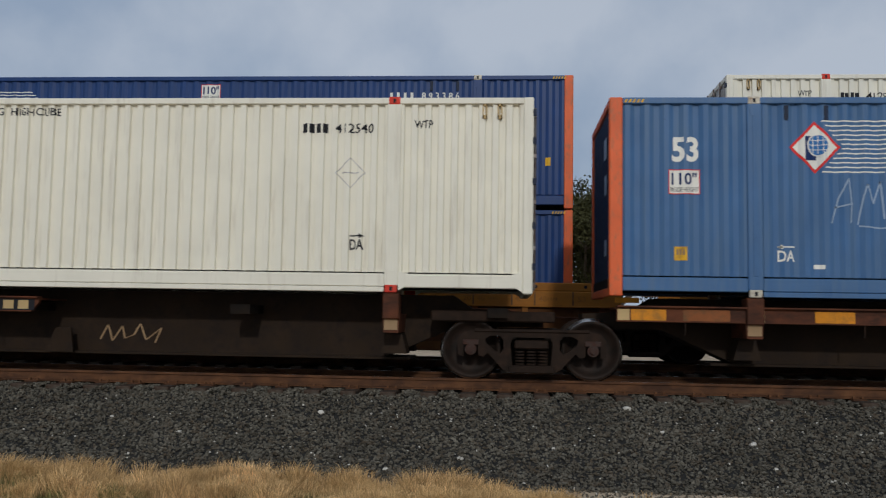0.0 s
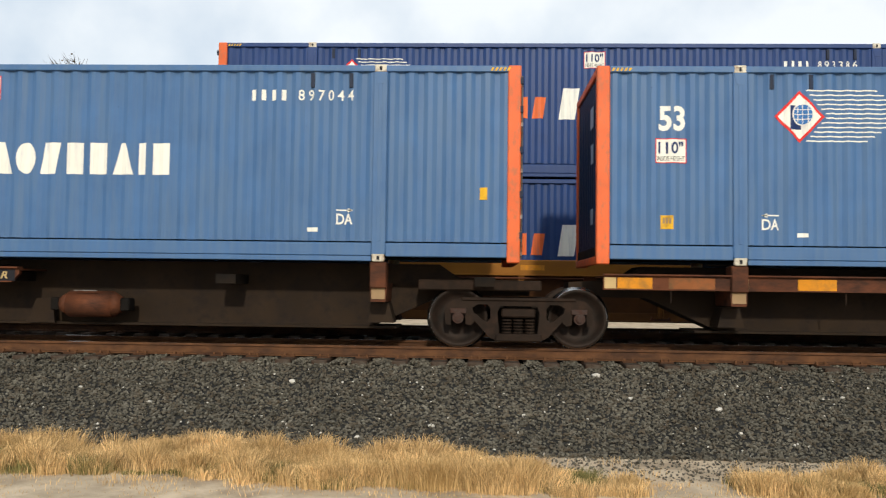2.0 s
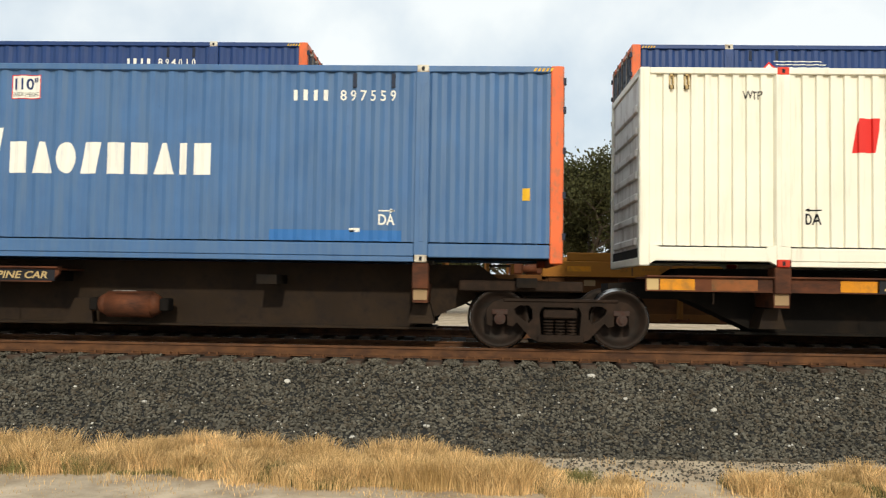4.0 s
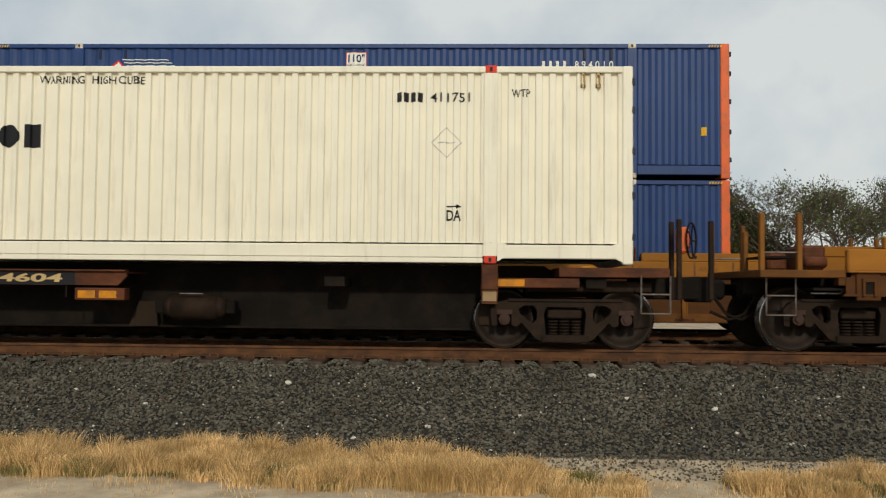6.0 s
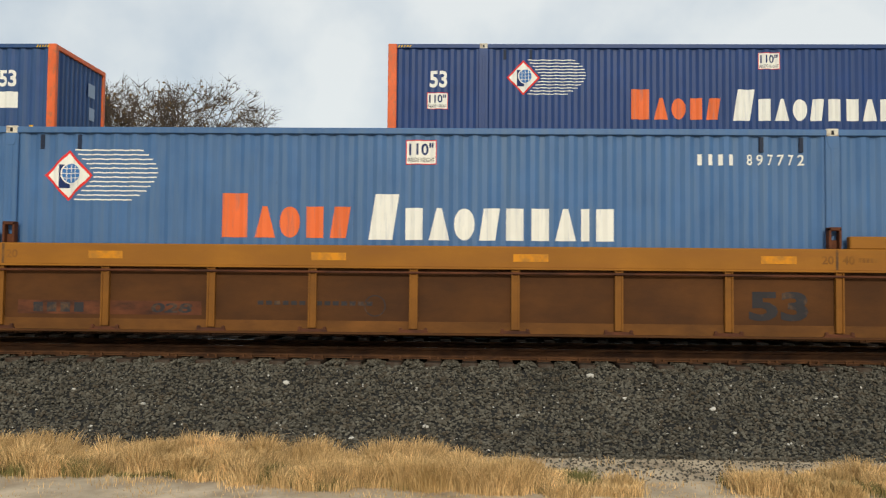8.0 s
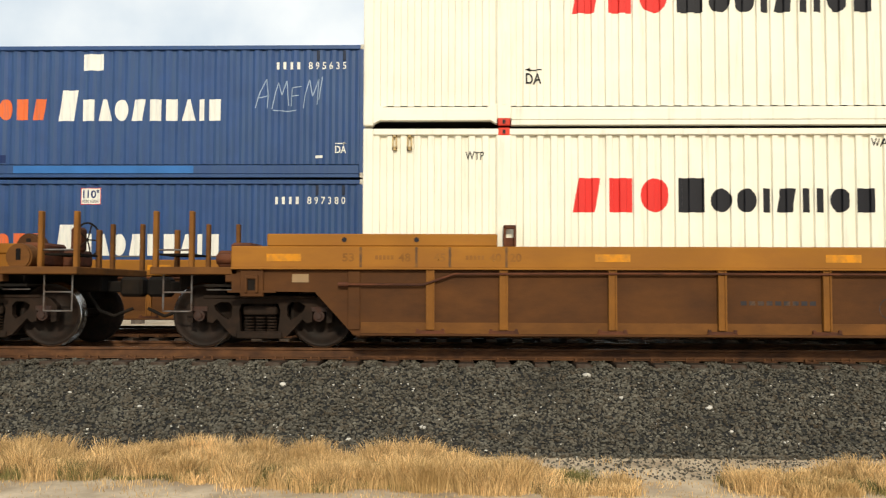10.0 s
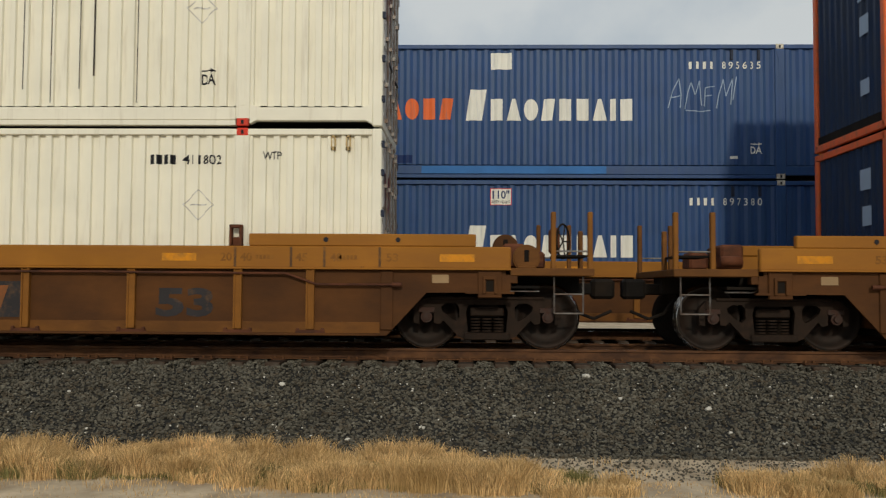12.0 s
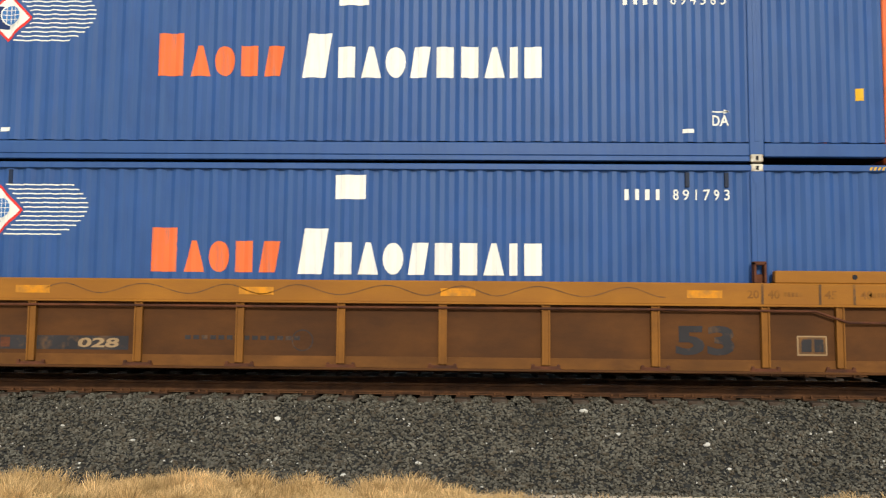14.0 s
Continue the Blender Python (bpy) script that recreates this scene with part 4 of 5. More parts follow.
def brake_wheel(parent, x, y, z, paint="rust_sill"):
    bm = B()
    n = 20
    for i in range(n):
        a, b = 2 * math.pi * i / n, 2 * math.pi * (i + 1) / n
        rod(bm, (x + 0.24 * math.cos(a) * 0.5, y + 0.24 * math.cos(a) * 0.8, z + 0.27 * math.sin(a)), (x + 0.24 * math.cos(b) * 0.5, y + 0.24 * math.cos(b) * 0.8, z + 0.27 * math.sin(b)), 0.016, 5)
        if i % 4 == 0:
            rod(bm, (x, y, z), (x + 0.24 * math.cos(a) * 0.5, y + 0.24 * math.cos(a) * 0.8, z + 0.27 * math.sin(a)), 0.012, 5)
    part("brake_wheel", bm, "soot", parent)
    part("brake_housing", box(B(), x - 0.22, x - 0.06, y - 0.14, y + 0.14, z - 0.2, z + 0.2, 0.04), paint, parent)


def steps(parent, x, d):
    """Sill steps and grab irons at a corner."""
    bm = B()
    for a in (x, x + d * 0.42):
        rod(bm, (a, -1.22, 1.05), (a, -1.22, 0.5), 0.013, 6)
    for z in (0.5, 0.78):
        rod(bm, (x, -1.22, z), (x + d * 0.42, -1.22, z), 0.014, 6)
    part("sill_step", bm, "steel", parent)


RIBS = (1.0, 2.05, 3.6, 5.15, 6.62, LONG / 2)


def well_car(label, ends=("deck", "deck"), trucks=(True, True), group="well cars"):
    """A well car: ochre top chord, ribbed side sheet that slopes up to the trucks, guide rails, hand pipes, end decks with stanchions."""
    c = thing("well_car", label, "rail car", group)
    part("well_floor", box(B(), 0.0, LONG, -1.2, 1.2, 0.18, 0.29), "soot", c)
    for s in (-1, 1):
        y0, y1 = sorted((s * 1.36, s * 1.40))
        e0 = -1.88 if ends[0] == "deck" else -1.0
        e1 = LONG + 1.88 if ends[1] == "deck" else LONG + 1.0
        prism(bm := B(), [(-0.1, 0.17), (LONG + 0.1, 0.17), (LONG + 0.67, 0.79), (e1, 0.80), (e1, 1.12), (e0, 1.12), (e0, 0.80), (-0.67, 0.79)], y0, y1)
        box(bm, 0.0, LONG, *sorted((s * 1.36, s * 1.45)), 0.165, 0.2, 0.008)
        side = part("side_sheet", bm, "ochre_dirty", c, "dark brown side sheet")
        part("bottom_chord", box(B(), 0.0, LONG, *sorted((s * 1.40, s * 1.412)), 0.2, 0.36, 0.004), "ochre_worn", side)
        bm = box(B(), e0, e1, *sorted((s * 1.345, s * 1.47)), 1.13, 1.45, 0.02)
        box(bm, e0, e1, *sorted((s * 1.35, s * 1.495)), 1.115, 1.145, 0.006)
        part("top_chord", bm, "ochre", c, "ochre top chord with stencilled sizes")
        for k, x in enumerate([*RIBS, *[LONG - r for r in RIBS[:-1]]]):
            bm = box(B(), x - 0.06, x - 0.035, *sorted((s * 1.40, s * 1.475)), 0.26, 1.115, 0.004)
            box(bm, x + 0.035, x + 0.06, *sorted((s * 1.40, s * 1.475)), 0.26, 1.115, 0.004)
            box(bm, x - 0.036, x + 0.036, *sorted((s * 1.40, s * 1.455)), 0.26, 1.115)
            part("rib", bm, "ochre_rib", side)
            bm = prism(B(), [(x - 0.22, 0.2), (x + 0.22, 0.2), (x + 0.2, 0.245), (x - 0.2, 0.245)], *sorted((s * 1.40, s * 1.44)))
            for d in (-0.18, 0.18):
                rod(bm, (x + d, s * 1.4, 0.25), (x + d, s * 1.45, 0.25), 0.025, 8)
            part("rib_foot", bm, "rust_sill", side)
        for x in (-0.1, LONG + 0.1):
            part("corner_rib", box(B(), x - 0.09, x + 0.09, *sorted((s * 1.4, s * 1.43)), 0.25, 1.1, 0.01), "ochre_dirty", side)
        # guide rails on the chord and the corner guides beside them
        for a, b, g in ((-1.36, 1.96, 2.14), (LONG - 1.9, LONG + 1.38, LONG - 2.1)):
            bm = box(B(), a, b, *sorted((s * 1.33, s * 1.46)), 1.45, 1.63, 0.015)
            r = part("guide_rail", bm, "ochre", c, "ochre guide rail with round holes")
            for x in (a + 1.12, a + 2.16):
                part("guide_hole", rod(B(), (x, s * 1.455, 1.545), (x, s * 1.468, 1.545), 0.036, 12), "black_mark", r)
            bm = box(B(), g - 0.09, g - 0.055, *sorted((s * 1.33, s * 1.45)), 1.45, 1.75, 0.008)
            box(bm, g + 0.055, g + 0.09, *sorted((s * 1.33, s * 1.45)), 1.45, 1.75, 0.008)
            box(bm, g - 0.09, g + 0.09, *sorted((s * 1.33, s * 1.45)), 1.71, 1.76, 0.008)
            box(bm, g - 0.06, g + 0.06, *sorted((s * 1.33, s * 1.37)), 1.45, 1.58, 0.008)
            part("corner_guide", bm, "rust_sill", c)
        # air pipe
        bm = B()
        pts = [(-0.25, 0.9), (0.9, 0.9), (1.35, 1.055), (4.0, 1.065), (8.0, 1.06), (12.0, 1.065), (LONG - 1.35, 1.055), (LONG - 0.9, 0.9), (LONG + 0.25, 0.9)]
        for (xa, za), (xb, zb) in zip(pts, pts[1:]):
            rod(bm, (xa, s * 1.48, za), (xb, s * 1.48, zb), 0.018, 6)
        for x in (-0.25, LONG + 0.25):
            rod(bm, (x - 0.07, s * 1.48, 0.9), (x + 0.07, s * 1.48, 0.9), 0.035, 8)
        part("air_pipe", bm, "rust_sill", c)
        # jacking pads with an eye
        for x in (-1.58, LONG + 1.58):
            bm = box(B(), x - 0.17, x + 0.17, *sorted((s * 1.38, s * 1.44)), 0.72, 1.13, 0.012)
            for a in ((x - 0.1, x - 0.06, 0.78, 1.0), (x + 0.06, x + 0.1, 0.78, 1.0), (x - 0.1, x + 0.1, 0.98, 1.03)):
                box(bm, a[0], a[1], *sorted((s * 1.43, s * 1.48)), a[2], a[3], 0.006)
            p = part("jacking_pad", bm, "ochre_dirty", c)
            part("pad_eye", box(B(), x - 0.055, x + 0.055, *sorted((s * 1.437, s * 1.446)), 0.79, 0.97), "soot", p)
            part("flange", box(B(), x - 0.35, x + 0.35, *sorted((s * 1.36, s * 1.45)), 0.78, 0.81), "ochre_dirty", c)
    yn = -1.47
    for x, t in ((2.22, "20"), (1.93, "40"), (1.13, "45"), (0.63, "48"), (-0.18, "53")):
        for m in (x, LONG - x):
            decal("size_mark", words(t, m - 0.085, m + 0.085, 1.23, 1.35, bold=0.02), "faded_stencil_mark", c, "flat", yn)
    for x in (2.09, 1.28, 0.8, 0.0):
        for m in (x, LONG - x):
            decal("size_line", rect(B(), m - 0.018, m + 0.018, 1.15, 1.44), "stencil_mark", c, "flat", yn)
    for x in (-1.36, 3.35, 6.6, 9.5, 13.0, LONG + 0.86):
        decal("reflector_patch", rect(B(), x, x + 0.5, 1.23, 1.34), "amber_mark", c, "flat", yn)
    for x in (0.2, 1.5, LONG - 0.6, LONG - 1.8):
        decal("stencil", bars(5, x, x + 0.28, 1.26, 1.32), "faded_stencil_mark", c, "flat", yn)
    for x in (-1.0, LONG + 0.75):
        decal("data_plate", rect(B(), x, x + 0.24, 0.93, 1.05), "dust_mark", c, "flat", -1.40)
    # bulkheads and end structures
    for e, d, x in ((ends[0], -1, 0), (ends[1], 1, LONG)):
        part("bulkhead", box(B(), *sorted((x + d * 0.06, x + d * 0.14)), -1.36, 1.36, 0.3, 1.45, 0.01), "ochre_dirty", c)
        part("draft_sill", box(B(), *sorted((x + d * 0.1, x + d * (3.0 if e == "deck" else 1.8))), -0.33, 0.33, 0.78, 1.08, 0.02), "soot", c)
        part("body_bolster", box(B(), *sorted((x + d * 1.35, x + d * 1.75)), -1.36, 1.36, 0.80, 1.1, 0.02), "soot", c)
        # added dark plate and block that shut out light seen past the trucks
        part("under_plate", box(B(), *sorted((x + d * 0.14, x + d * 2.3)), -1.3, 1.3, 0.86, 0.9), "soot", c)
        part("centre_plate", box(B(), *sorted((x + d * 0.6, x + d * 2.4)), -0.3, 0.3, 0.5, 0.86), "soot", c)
        if e != "deck":
            continue
        part("end_deck", box(B(), *sorted((x + d * 1.8, x + d * 3.08)), -1.4, 1.4, 1.04, 1.15, 0.01), "ochre_worn", c)
        part("deck_flange", box(B(), *sorted((x + d * 1.2, x + d * 1.98)), -1.387, -1.2, 0.93, 1.05, 0.01), "ochre_dirty", c)
        for px, py in ((2.5, -1.3), (3.03, -1.3), (2.5, 1.3), (3.03, 1.3), (3.0, -0.45)):
            bm = box(B(), x + d * px - 0.035, x + d * px + 0.035, py - 0.05, py + 0.05, 1.1, 1.97 if abs(py) > 1 else 1.75, 0.012)
            part("stanchion", bm, "ochre_rib" if py < -1 else "ochre_worn", c)
        bm = rod(B(), (x + d * 2.5, -1.3, 1.4), (x + d * 3.03, -1.3, 1.4), 0.014, 6)
        part("grab_rail", bm, "steel", c)
        part("grab_rail", rod(B(), (x + d * 2.5, 1.3, 1.4), (x + d * 3.03, 1.3, 1.4), 0.014, 6), "steel", c)
        part("crossover_step", box(B(), *sorted((x + d * 2.52, x + d * 3.0)), -1.25, -0.5, 1.32, 1.35), "soot", c)
        steps(c, x + d * 2.52, d)
        # brake cylinders and boxes on the deck
        if d > 0:
            for px, py, pz, paint in ((2.12, -1.22, 1.3, "ochre_worn"), (1.85, -0.4, 1.5, "ochre_dirty")):
                drum = rod(B(), (x + px, py, pz), (x + px, py + 0.3, pz), 0.2, 24)
                bmesh.ops.bevel(drum, geom=[e for e in drum.edges if abs(e.verts[0].co.y - e.verts[1].co.y) < 0.01], offset=0.025, segments=2, affect="EDGES")
                o = part("brake_cylinder", drum, paint, c)
                part("drum_lug", box(B(), x + px - 0.035, x + px + 0.035, py - 0.012, py + 0.02, pz - 0.05, pz + 0.12, 0.006), "soot", o)
                part("drum_foot", box(B(), x + px - 0.13, x + px + 0.13, py - 0.02, py + 0.25, 1.15, pz - 0.12, 0.01), paint, o)
        else:
            bm = rod(B(), (x - 1.95, -0.85, 1.28), (x - 2.25, -0.85, 1.28), 0.08, 16)
            part("brake_cylinder", bm, "rust_sill", c, smooth=True)
        bm = box(B(), *sorted((x + d * 1.8, x + d * 2.15)), -0.5, 0.3, 1.17, 1.55, 0.04)
        box(bm, *sorted((x + d * 2.2, x + d * 2.5)), 0.0, 0.5, 1.17, 1.45, 0.04)
        part("brake_valve", bm, "rust_sill", c)
        bm = rod(B(), (x + d * 1.6, -1.2, 1.0), (x + d * 1.9, -1.2, 0.82), 0.015, 6)
        rod(bm, (x + d * 1.9, -1.2, 0.82), (x + d * 2.3, -1.2, 0.82), 0.015, 6)
        part("release_rod", bm, "steel", c)
        coupler(c, x + d * 2.6, d)
    if ends[1] == "deck":
        brake_wheel(c, LONG + 2.75, -0.3, 1.6)
    for i, x in enumerate((-1.55, LONG + 1.55)):
        if trucks[i]:
            truck(c, x, 0.485)
    return c


FRONT_THINGS, REAR_THINGS = [], []


def load(ob, u, z, rear=False):
    """Sets a thing down on its track at its place in the train."""
    (REAR_THINGS if rear else FRONT_THINGS).append((ob, u, z))
    ob.location = ((REAR if rear else FRONT)[u], TRACK_2 if rear else TRACK_1, z)
    return ob


G1, G2 = "containers of the near train", "containers of the far train"
load(white_container("412540", "cream ribbed container with red fittings on a spine car", G1), 0, SPINE_Z)
load(blue_container("faded_blue", "897044", "faded blue container with orange corner posts and pale graffiti", G1, graffiti=0.02), 1, SPINE_Z)
load(blue_container("faded_blue", "897559", "faded blue container with orange posts and a bright repainted strip", G1, patch=True), 2, SPINE_Z)
load(white_container("411751", "clean cream ribbed container with red post fittings", G1), 3, SPINE_Z)
load(blue_container("faded_blue", "897772", "faded blue container sitting alone in a well car", G1), 4, WELL_Z)
load(white_container("411802", "cream container in the well under another one", G1), 5, WELL_Z)
load(white_container("412251", "cream container with dark-stained ribs stacked on another", G1, dark_ribs=True), 5, UPPER_Z)
load(blue_container("mid_blue", "891793", "strong blue container with blanked height signs in a well car", G1, blank=True), 6, WELL_Z)
load(blue_container("mid_blue", "894385", "strong blue container stacked on another blue one", G1, blank=True), 6, UPPER_Z)
for u, low, top, paint, turned in ((0, "893316", "893386", "deep_blue", True), (1, "894011", "894010", "deep_blue", False), (2, "897380", "895635", "sunned_blue", True)):
    load(blue_container(paint, low, "deep blue container with orange posts in a far well car", G2, blank="middle" if u == 1 else False, flip=turned), u, WELL_Z, True)
    load(blue_container(paint, top, "deep blue container with orange posts stacked on another", G2, blank=u == 2, graffiti=8.6 if u == 2 else 0, flip=turned, repaired=u == 2), u, UPPER_Z, True)
for u in (3, 4):
    load(white_container("412903", "cream container in a well of the far train", G2, flip=True), u, WELL_Z, True)
    load(white_container("412911", "cream container stacked on another in the far train", G2, flip=True), u, UPPER_Z, True)

load(spine_car("sooty, shade-dark spine car platform with rust-red side sill", False, first=True, tank=False), 0, 0)
load(spine_car("sooty, shade-dark spine car platform under a blue container", False), 1, 0)
load(spine_car("sooty, shade-dark spine car platform between two others", False), 2, 0)
load(spine_car("sooty, shade-dark end platform of the spine car with black number panel", True, last=True), 3, 0)
WELL = load(well_car("ochre well car with dark brown sides and one container"), 4, 0)
second = load(copy_thing(WELL, pose(0, 0, 0)), 5, 0)
tagged(second, "ochre well car with faded lettering on brown sides")
third = load(copy_thing(WELL, pose(0, 0, 0)), 6, 0)
tagged(third, "ochre well car with a scrawled wavy line on its chord")
load(copy_thing(WELL, pose(0, 0, 0)), 1, 0, True)
load(well_car("ochre well car of the far train", ("deck", "joint"), (True, True)), 0, 0, True)
load(well_car("ochre well car of the far train", ("joint", "deck"), (True, True)), 2, 0, True)
load(well_car("ochre well car of the far train with cream containers", ("deck", "joint"), (True, False)), 3, 0, True)
load(well_car("ochre well car of the far train with cream containers", ("joint", "deck"), (False, True)), 4, 0, True)

# markings of single cars
YS = -1.40
decal("car_panel", rect(B(), 8.46, 10.92, 0.4, 0.92), "sooty_mark", second, "flat", YS)
for bm in shapes("sbs", 8.6, 10.8, 0.46, 0.86, 0.86):
    decal("trade_mark", bm, "soft_orange_mark", second, "flat", YS - 0.004)
decal("size_mark", words("53", 12.9, 13.74, 0.42, 0.84, bold=0.04), "sooty_mark", second, "flat", YS)
decal("stencil", bars(9, 5.4, 6.5, 0.62, 0.68), "sooty_mark", second, "flat", YS)
for c in (WELL, third):
    decal("car_panel", rect(B(), 2.3, 5.0, 0.42, 0.62), "rust_sill" if c is WELL else "sooty_mark", c, "flat", YS)
    decal("car_number", words("028", 4.25, 4.85, 0.45, 0.59, 0.03, bold=0.03), "sooty_mark" if c is WELL else "dust_mark", c, "flat", YS - 0.004)
    decal("owner_mark", bars(4, 2.5, 3.3, 0.45, 0.59), "sooty_mark" if c is WELL else "rust_sill", c, "flat", YS - 0.004)
    decal("size_mark", words("53", 12.85, 13.68, 0.42, 0.84, bold=0.04), "sooty_mark", c, "flat", YS)
    decal("stencil", bars(14, 5.8, 7.5, 0.58, 0.64), "sooty_mark", c, "flat", YS)
for c in (WELL, second, third):
    bm = B()
    for i in range(24):
        p, q = math.tau * i / 24, math.tau * (i + 1) / 24
        poly(bm, [(7.52 + r * math.cos(u), 0.58 + r * math.sin(u)) for r, u in ((0.155, p), (0.155, q), (0.14, q), (0.14, p))])
    decal("worn_ring", bm, "sooty_mark", c, "flat", YS)
frame_mark = decal("data_panel", rect(B(), 14.56, 14.98, 0.43, 0.71), "dust_mark", third, "flat", YS)
decal("panel_field", rect(B(), 14.58, 14.96, 0.45, 0.69), "stencil_mark", frame_mark, "flat", YS - 0.003)
decal("panel_field", rect(B(), 14.62, 14.76, 0.48, 0.66), "sooty_mark", frame_mark, "flat", YS - 0.006)
decal("panel_field", rect(B(), 14.8, 14.93, 0.48, 0.66), "sooty_mark", frame_mark, "flat", YS - 0.006)
bm = B()
pts = [(3.8 + 0.1 * i, 1.3 + 0.07 * math.sin(i * 0.55 + 0.4 * math.sin(i * 0.21))) for i in range(90)]
for (xa, za), (xb, zb) in zip(pts, pts[1:]):
    poly(bm, [(xa, za), (xb, zb), (xb, zb + 0.014), (xa, za + 0.014)])
decal("scrawl", bm, "stencil_mark", third, "flat", -1.47)


# ---- dry grass ----
def grass(clumps, seed, name, label, material="straw"):
    """Tufts of thin bowed blades in one mesh; each clump is x, y, spread in x, spread in y, height, blades."""
    g = np.random.default_rng(seed)
    blades = []
    for cx, cy, sx, sy, h, n in clumps:
        h *= 0.76 + 0.8 * noise.noise((cx * 1.3, cy * 1.6, seed))
        x, y = g.normal(cx, sx, n), g.normal(cy, sy, n)
        hh, lean, w = h * g.uniform(0.3, 1.2, n) ** 0.8, g.uniform(0.1, 1.0, n), g.uniform(0.0012, 0.0032, n)
        a = np.arctan2(y - cy, x - cx) + g.normal(0, 1.1, n)
        dx, dy = np.cos(a) * lean * hh, np.sin(a) * lean * hh
        ring = [(x - w, y, np.full(n, LOW - 0.02)), (x + w, y, np.full(n, LOW - 0.02))]
        for u, v, k in ((0.16, 0.45, 0.9), (0.48, 0.8, 0.7)):
            ring += [(x + dx * u + w * k, y + dy * u, LOW + hh * v), (x + dx * u - w * k, y + dy * u, LOW + hh * v)]
        ring.append((x + dx, y + dy, LOW + hh * (1 - 0.22 * lean)))
        blades.append(np.stack([np.stack(p, -1) for p in ring], 1))
    v = np.concatenate(blades)
    k = np.arange(len(v))[:, None] * 7
    f = [tuple(q) for o in ((0, 1, 2, 3), (3, 2, 4, 5), (5, 4, 6)) for q in (k + o).tolist()]
    me = bpy.data.meshes.new(name)
    me.from_pydata(v.reshape(-1, 3).tolist(), [], f)
    me.materials.append(M[material])
    tagged(new(name, me), label, "grass", kind="stuff")


rng = random.Random(4)


def patch(count, x0, x1, y0, y1, h0, h1, blades, spread=0.06):
    out = []
    for _ in range(count):
        x, y = rng.uniform(x0, x1), rng.uniform(y0, y1)
        y += 0.22 * noise.noise((x * 1.7, 3.1, 0)) * (y1 - y) / (y1 - y0)
        out.append((x, y, spread, spread * 0.8, rng.uniform(h0, h1) * rng.uniform(0.75, 1.1), blades))
    return out


strip = patch(420, -7.6, -2.2, 8.78, 9.85, 0.2, 0.36, 150) + patch(270, -2.3, 0.1, 8.42, 9.75, 0.18, 0.34, 150) + patch(90, 0.0, 1.0, 8.3, 9.2, 0.14, 0.28, 150)
strip += patch(40, 0.9, 1.7, 8.3, 8.9, 0.1, 0.2, 90)
grass(strip, 1, "grass_strip", "strip of dry straw-coloured grass before the ballast")
strip = patch(75, 2.65, 3.75, 8.35, 9.15, 0.14, 0.28, 160) + patch(190, 3.9, 7.6, 8.5, 9.5, 0.15, 0.3, 160)
strip += patch(90, -7, 7, 8.2, 9.9, 0.06, 0.14, 22, 0.12) + patch(260, -7, 7, 7.9, 9.0, 0.02, 0.07, 26, 0.14)
grass(strip, 2, "grass_tufts", "scattered tufts of dry yellow grass on sandy ground")
weeds = patch(210, -7.4, -2.2, 8.78, 9.3, 0.1, 0.24, 60, 0.07) + patch(180, -2.2, 1.2, 8.45, 9.1, 0.1, 0.22, 60, 0.07) + patch(80, 2.6, 7.4, 8.4, 9.1, 0.08, 0.18, 60, 0.07)
grass(weeds, 3, "green_weeds", "low olive green weeds among the dry grass", "weed")


# ---- trees and the lamp behind the tracks ----
def limb(bm, p, d, length, r, depth, rng, tips, droop=0.0):
    q = p + d * length
    rod(bm, p, q, r, 6 if depth > 2 else 4, r * 0.66)
    if depth == 0:
        tips.append(q)
        return
    for _ in range(3 if depth > 1 else 4):
        n = (d + Vector((rng.gauss(0, 0.55), rng.gauss(0, 0.55), rng.gauss(0.1, 0.35) - droop))).normalized()
        limb(bm, q, n, length * rng.uniform(0.6, 0.85), r * 0.62, depth - 1, rng, tips, droop)
    tips.append(q)


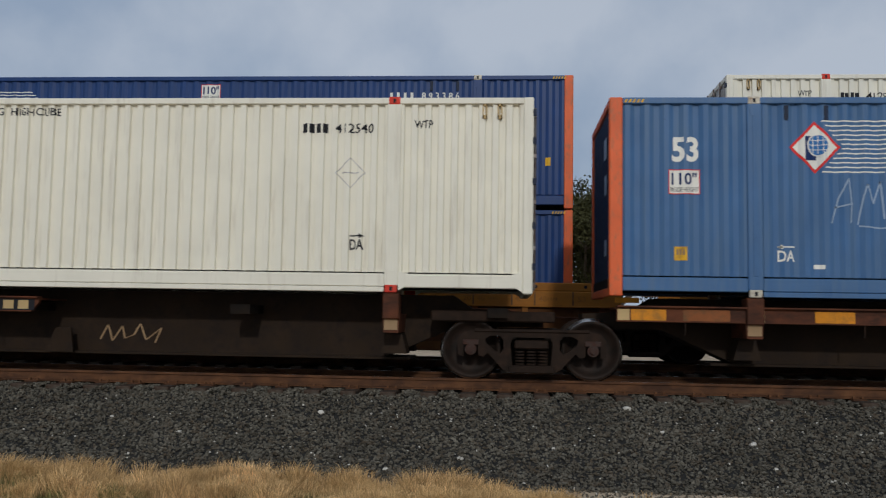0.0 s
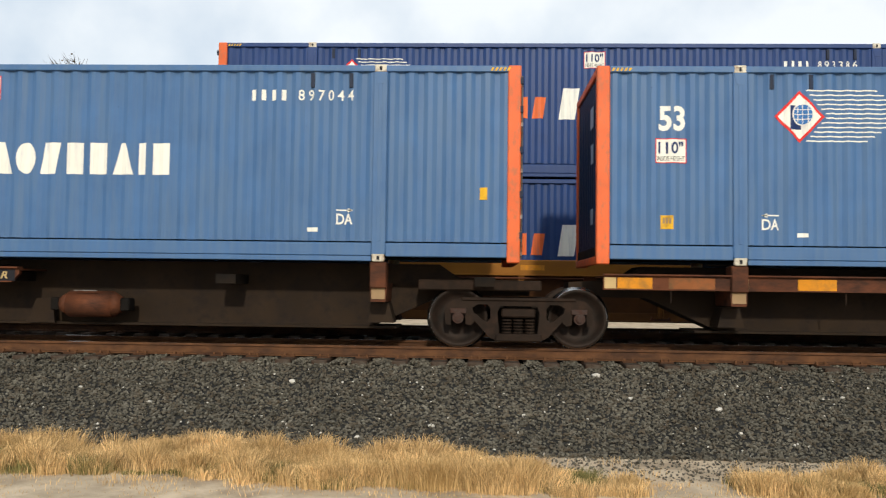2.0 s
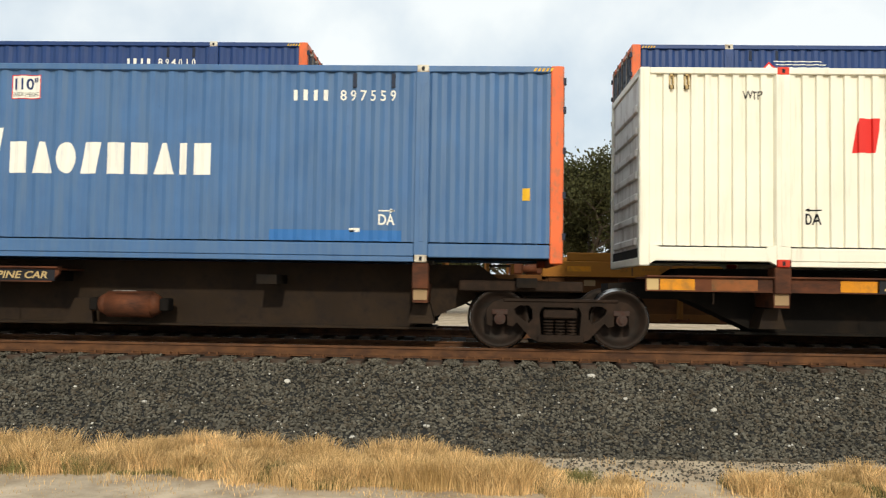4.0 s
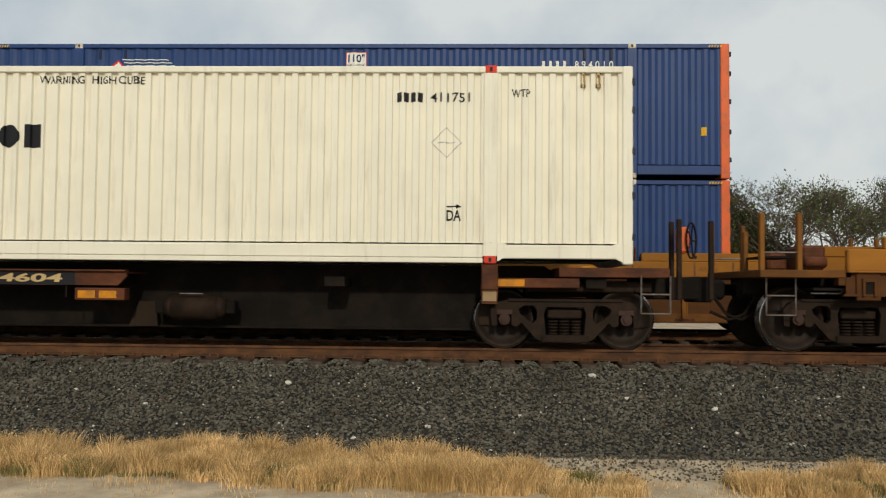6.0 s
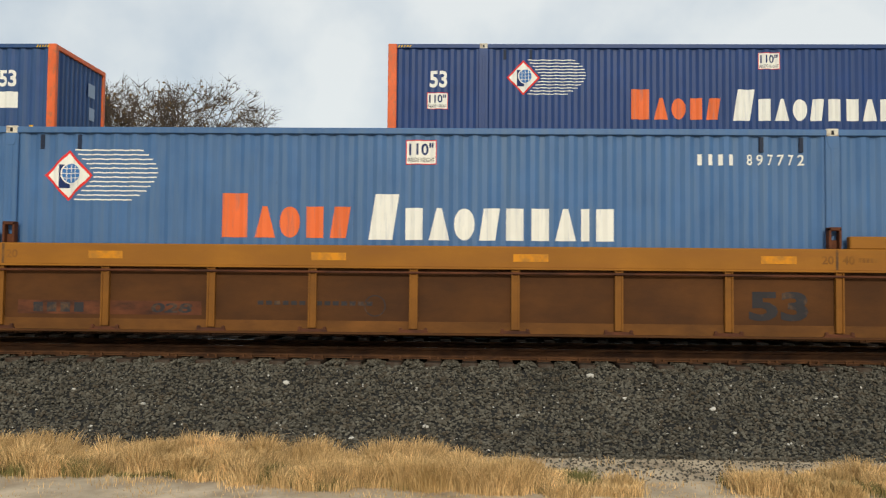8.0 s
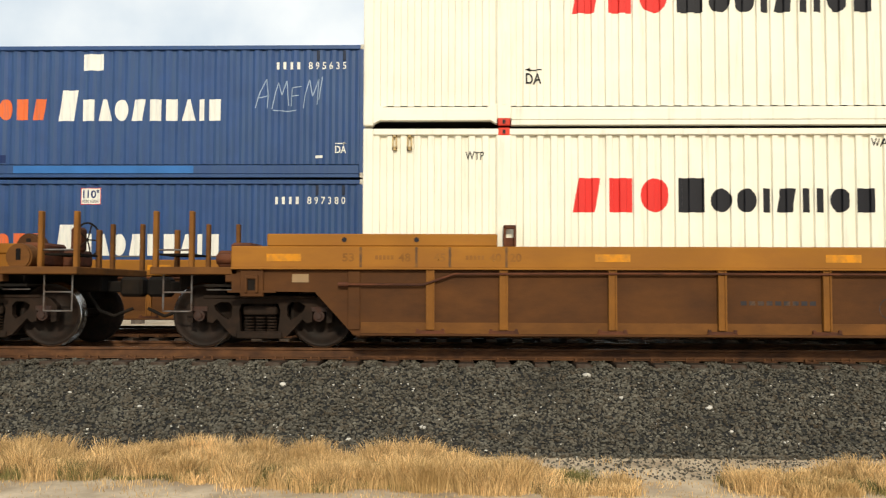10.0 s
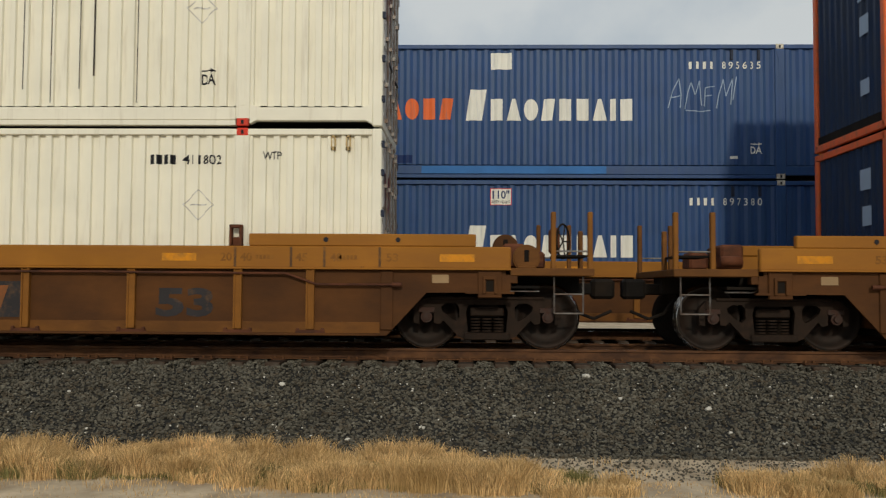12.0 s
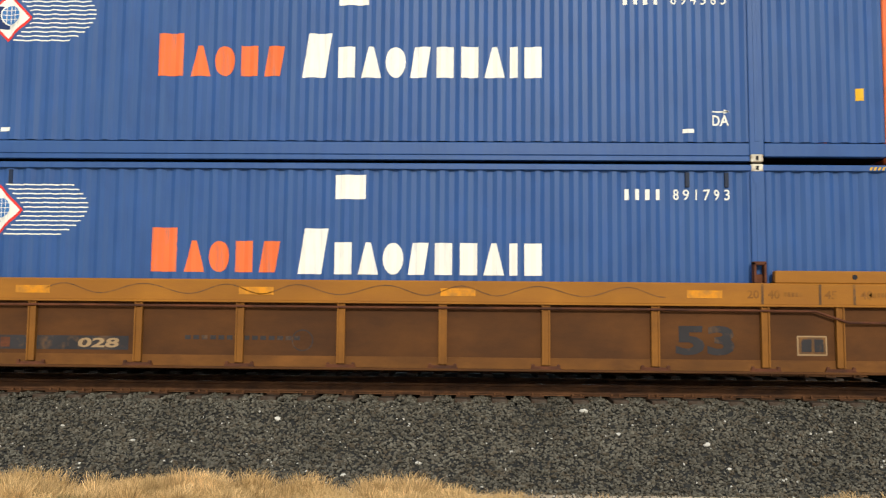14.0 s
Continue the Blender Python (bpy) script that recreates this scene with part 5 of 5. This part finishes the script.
def tree(x, y, height, spread, leaves, material, seed, label, depth=4, size=0.16, cloud=0.8, twigs=0, thick=0.016):
    rng = random.Random(seed)
    t = thing("tree", label, "tree", "trees behind the railway")
    t.location = (x, y, LOW)
    bm, tips = B(), []
    base = height * 0.2
    rod(bm, (0, 0, -0.1), (0, 0, base), height * 0.028, 8, height * 0.022)
    for i in range(5):
        a = i * 1.256 + rng.uniform(-0.4, 0.4)
        d = Vector((math.cos(a) * spread, math.sin(a) * spread, 1.0)).normalized()
        limb(bm, Vector((0, 0, base)), d, height * 0.25, height * thick, depth, rng, tips)
    part("trunk", bm, "bark", t)
    if twigs:
        g = np.random.default_rng(seed + 50)
        p = np.array([tuple(q) for q in tips])[g.integers(0, len(tips), twigs)]
        a = p * (1, 1, 0.4) / height + g.normal(0, 0.6, (twigs, 3))
        a *= (g.uniform(0.35, 0.9, twigs) / np.linalg.norm(a, axis=1))[:, None]
        w = g.normal(0, 1, (twigs, 3)) * 0.012
        me = bpy.data.meshes.new("fine_branching")
        me.from_pydata(np.stack([p - w, p + w, p + a], 1).reshape(-1, 3).tolist(), [], (np.arange(twigs)[:, None] * 3 + (0, 1, 2)).tolist())
        me.materials.append(M["bark"])
        o = tagged(new("fine_branching", me), kind="stuff")
        o.parent = t
    if leaves:
        g = np.random.default_rng(seed)
        p = np.array([tuple(q) for q in tips])[g.integers(0, len(tips), leaves)] + g.normal(0, 1, (leaves, 3)) * (cloud, cloud, cloud * 0.65)
        a, b = g.normal(0, 1, (leaves, 3)), g.normal(0, 1, (leaves, 3))
        a /= np.linalg.norm(a, axis=1)[:, None]
        b -= a * (a * b).sum(1)[:, None]
        b /= np.linalg.norm(b, axis=1)[:, None]
        s = size * g.uniform(0.5, 1.3, (leaves, 1))
        v = np.stack([p - a * s, p - b * s * 0.55, p + a * s, p + b * s * 0.55], 1).reshape(-1, 3).tolist()
        f = (np.arange(leaves)[:, None] * 4 + (0, 1, 2, 3)).tolist()
        me = bpy.data.meshes.new("crown")
        me.from_pydata(v, [], f)
        me.materials.append(M[material])
        o = new("crown", me)
        o.parent = t
    return t


def palm(x, y, height, seed):
    rng = random.Random(seed)
    t = thing("palm_tree", "thin palm tree with a round tuft of fronds", "palm", "palms behind the railway")
    t.location = (x, y, LOW)
    part("trunk", rod(B(), (0, 0, -0.1), (0, 0, height), 0.16, 8, 0.11), "bark", t)
    bm = B()
    for i in range(34):
        a, e = rng.uniform(0, 6.28), rng.uniform(-0.5, 1.3)
        pts = [Vector((0, 0, height))]
        for k in range(4):
            pts.append(pts[-1] + Vector((math.cos(a) * math.cos(e), math.sin(a) * math.cos(e), math.sin(e))) * 0.38)
            e -= 0.3
        side = Vector((-math.sin(a), math.cos(a), 0))
        for p, q, w in zip(pts, pts[1:], (0.1, 0.2, 0.2, 0.1)):
            for s in (-1, 1):
                bm.faces.new([bm.verts.new(c) for c in (p, q, q + side * w * s - Vector((0, 0, 0.08)), p + side * w * s * 0.6 - Vector((0, 0, 0.05)))])
    part("fronds", bm, "leaf", t)


OAK = "broad dark green live oak with a dense uneven crown"
tree(-18.2, 48, 14.0, 0.85, 2500, "leaf_dry", 11, "large nearly bare tree with a few brown leaves", depth=5, size=0.09, cloud=0.35, twigs=14000, thick=0.011)
tree(-6.4, 66, 10.8, 1.3, 42000, "leaf", 13, OAK, size=0.12, cloud=0.5)
tree(-2.2, 68, 10.0, 1.2, 40000, "leaf", 14, OAK, size=0.12, cloud=0.5)
tree(3.0, 70, 11.2, 1.3, 44000, "leaf", 15, OAK, size=0.12, cloud=0.5)
tree(8.0, 66, 13.6, 1.05, 66000, "leaf", 16, OAK, size=0.12, cloud=0.5)
tree(13.2, 68, 13.4, 1.0, 54000, "leaf", 17, OAK, size=0.12, cloud=0.5)
tree(23.0, 62, 10.6, 1.0, 3800, "leaf_fresh", 18, "open tree with thin fresh green foliage", depth=5, size=0.11, cloud=0.5, twigs=5000, thick=0.011)
tree(28.5, 64, 10.6, 1.0, 2600, "leaf_fresh", 19, "open tree with thin fresh green foliage", depth=5, size=0.11, cloud=0.5, twigs=5000, thick=0.011)
tree(18.2, 70, 10.0, 1.2, 30000, "leaf", 20, OAK, size=0.12, cloud=0.5)
tree(-14.2, 80, 10.8, 1.2, 26000, "leaf", 21, "low green tree with a rounded crown", size=0.11, cloud=0.6)
tree(-27.0, 85, 8.0, 1.3, 22000, "leaf", 22, "low green tree with a rounded crown", size=0.11, cloud=0.6)
palm(-20.2, 75, 9.6, 3)
palm(-20.0, 92, 11.6, 4)
lamp = thing("street_lamp", "slender grey street lamp with a curved head", "street lamp")
lamp.location = (-8.05, 62, LOW)
part("pole", rod(B(), (0, 0, 0), (0, 0, 10.6), 0.09, 10, 0.06), "grey_metal", lamp)
bm = rod(B(), (0, 0, 10.55), (0.6, 0, 10.75), 0.03, 6)
box(bm, 0.5, 0.95, -0.1, 0.1, 10.68, 10.8, 0.02)
part("lamp_head", bm, "grey_metal", lamp)

STONES = [(-2.52, 12.01, 0.075), (1.69, 12.34, 0.085), (3.13, 11.43, 0.07), (-4.27, 11.37, 0.055), (-0.54, 10.90, 0.06), (2.05, 11.70, 0.05), (3.24, 10.85, 0.045), (-5.37, 11.75, 0.045), (4.86, 11.82, 0.045), (0.62, 11.2, 0.045), (-1.42, 10.6, 0.05), (-4.7, 10.8, 0.035)]
# pale stones that stand out on the slope
for k, (sx, sy, size) in enumerate(STONES):
    stone(sx, sy, size * 0.72, k * 3.1)


# ---- what moves ----
# metres by which each train runs ahead of its even slowing
SLIPS = {False: ((0, 0.242), (0.5, 0.054), (1, 0.016), (1.5, -0.1), (2, -0.178), (4.5, -0.336), (5, -0.302), (6, -0.248), (6.5, -0.222), (7, -0.169), (9.5, -0.132), (10, -0.159), (10.5, -0.174), (11, -0.182), (11.5, -0.138), (12.5, -0.187), (13, -0.268), (13.5, -0.28), (14, -0.308)),
         True: ((0, 0.012), (0.5, -0.036), (1, 0.024), (1.5, 0.012), (2, -0.012), (4.5, -0.038), (5, -0.009), (5.5, 0.074), (6, 0.036), (6.5, -0.018), (7, -0.043), (9.5, -0.023), (11.5, 0.046), (12.5, -0.023), (14, 0.0))}


def gone(t, rear):
    """Metres that a train has gone along x since the start."""
    slip = float(np.interp(t, *zip(*SLIPS[rear])))
    return slip + (4.56144 * t - 0.005732 * t * t if rear else -8.32942 * t + 0.017904 * t * t)


def motions():
    times = [0.5 * i for i in range(29)]
    for things, starts, y, rear in ((FRONT_THINGS, FRONT, TRACK_1, False), (REAR_THINGS, REAR, TRACK_2, True)):
        path = [(t, gone(t, rear)) for t in times]
        step = 1 / 7.5 if rear else 1 / 15
        for ob, u, z in things:
            walk(ob, [(t, pose(starts[u] + d, y, z)) for t, d in path])
            for w in ob.children_recursive:
                if w.name.startswith("wheelset"):
                    r, x = w["radius"], w.location.x
                    walk(w, [(i * step, pose(x, 0, r, 0, math.degrees(gone(i * step + 1e-9, rear) / r), 0)) for i in range(round(14 / step) + 1)])


motions()
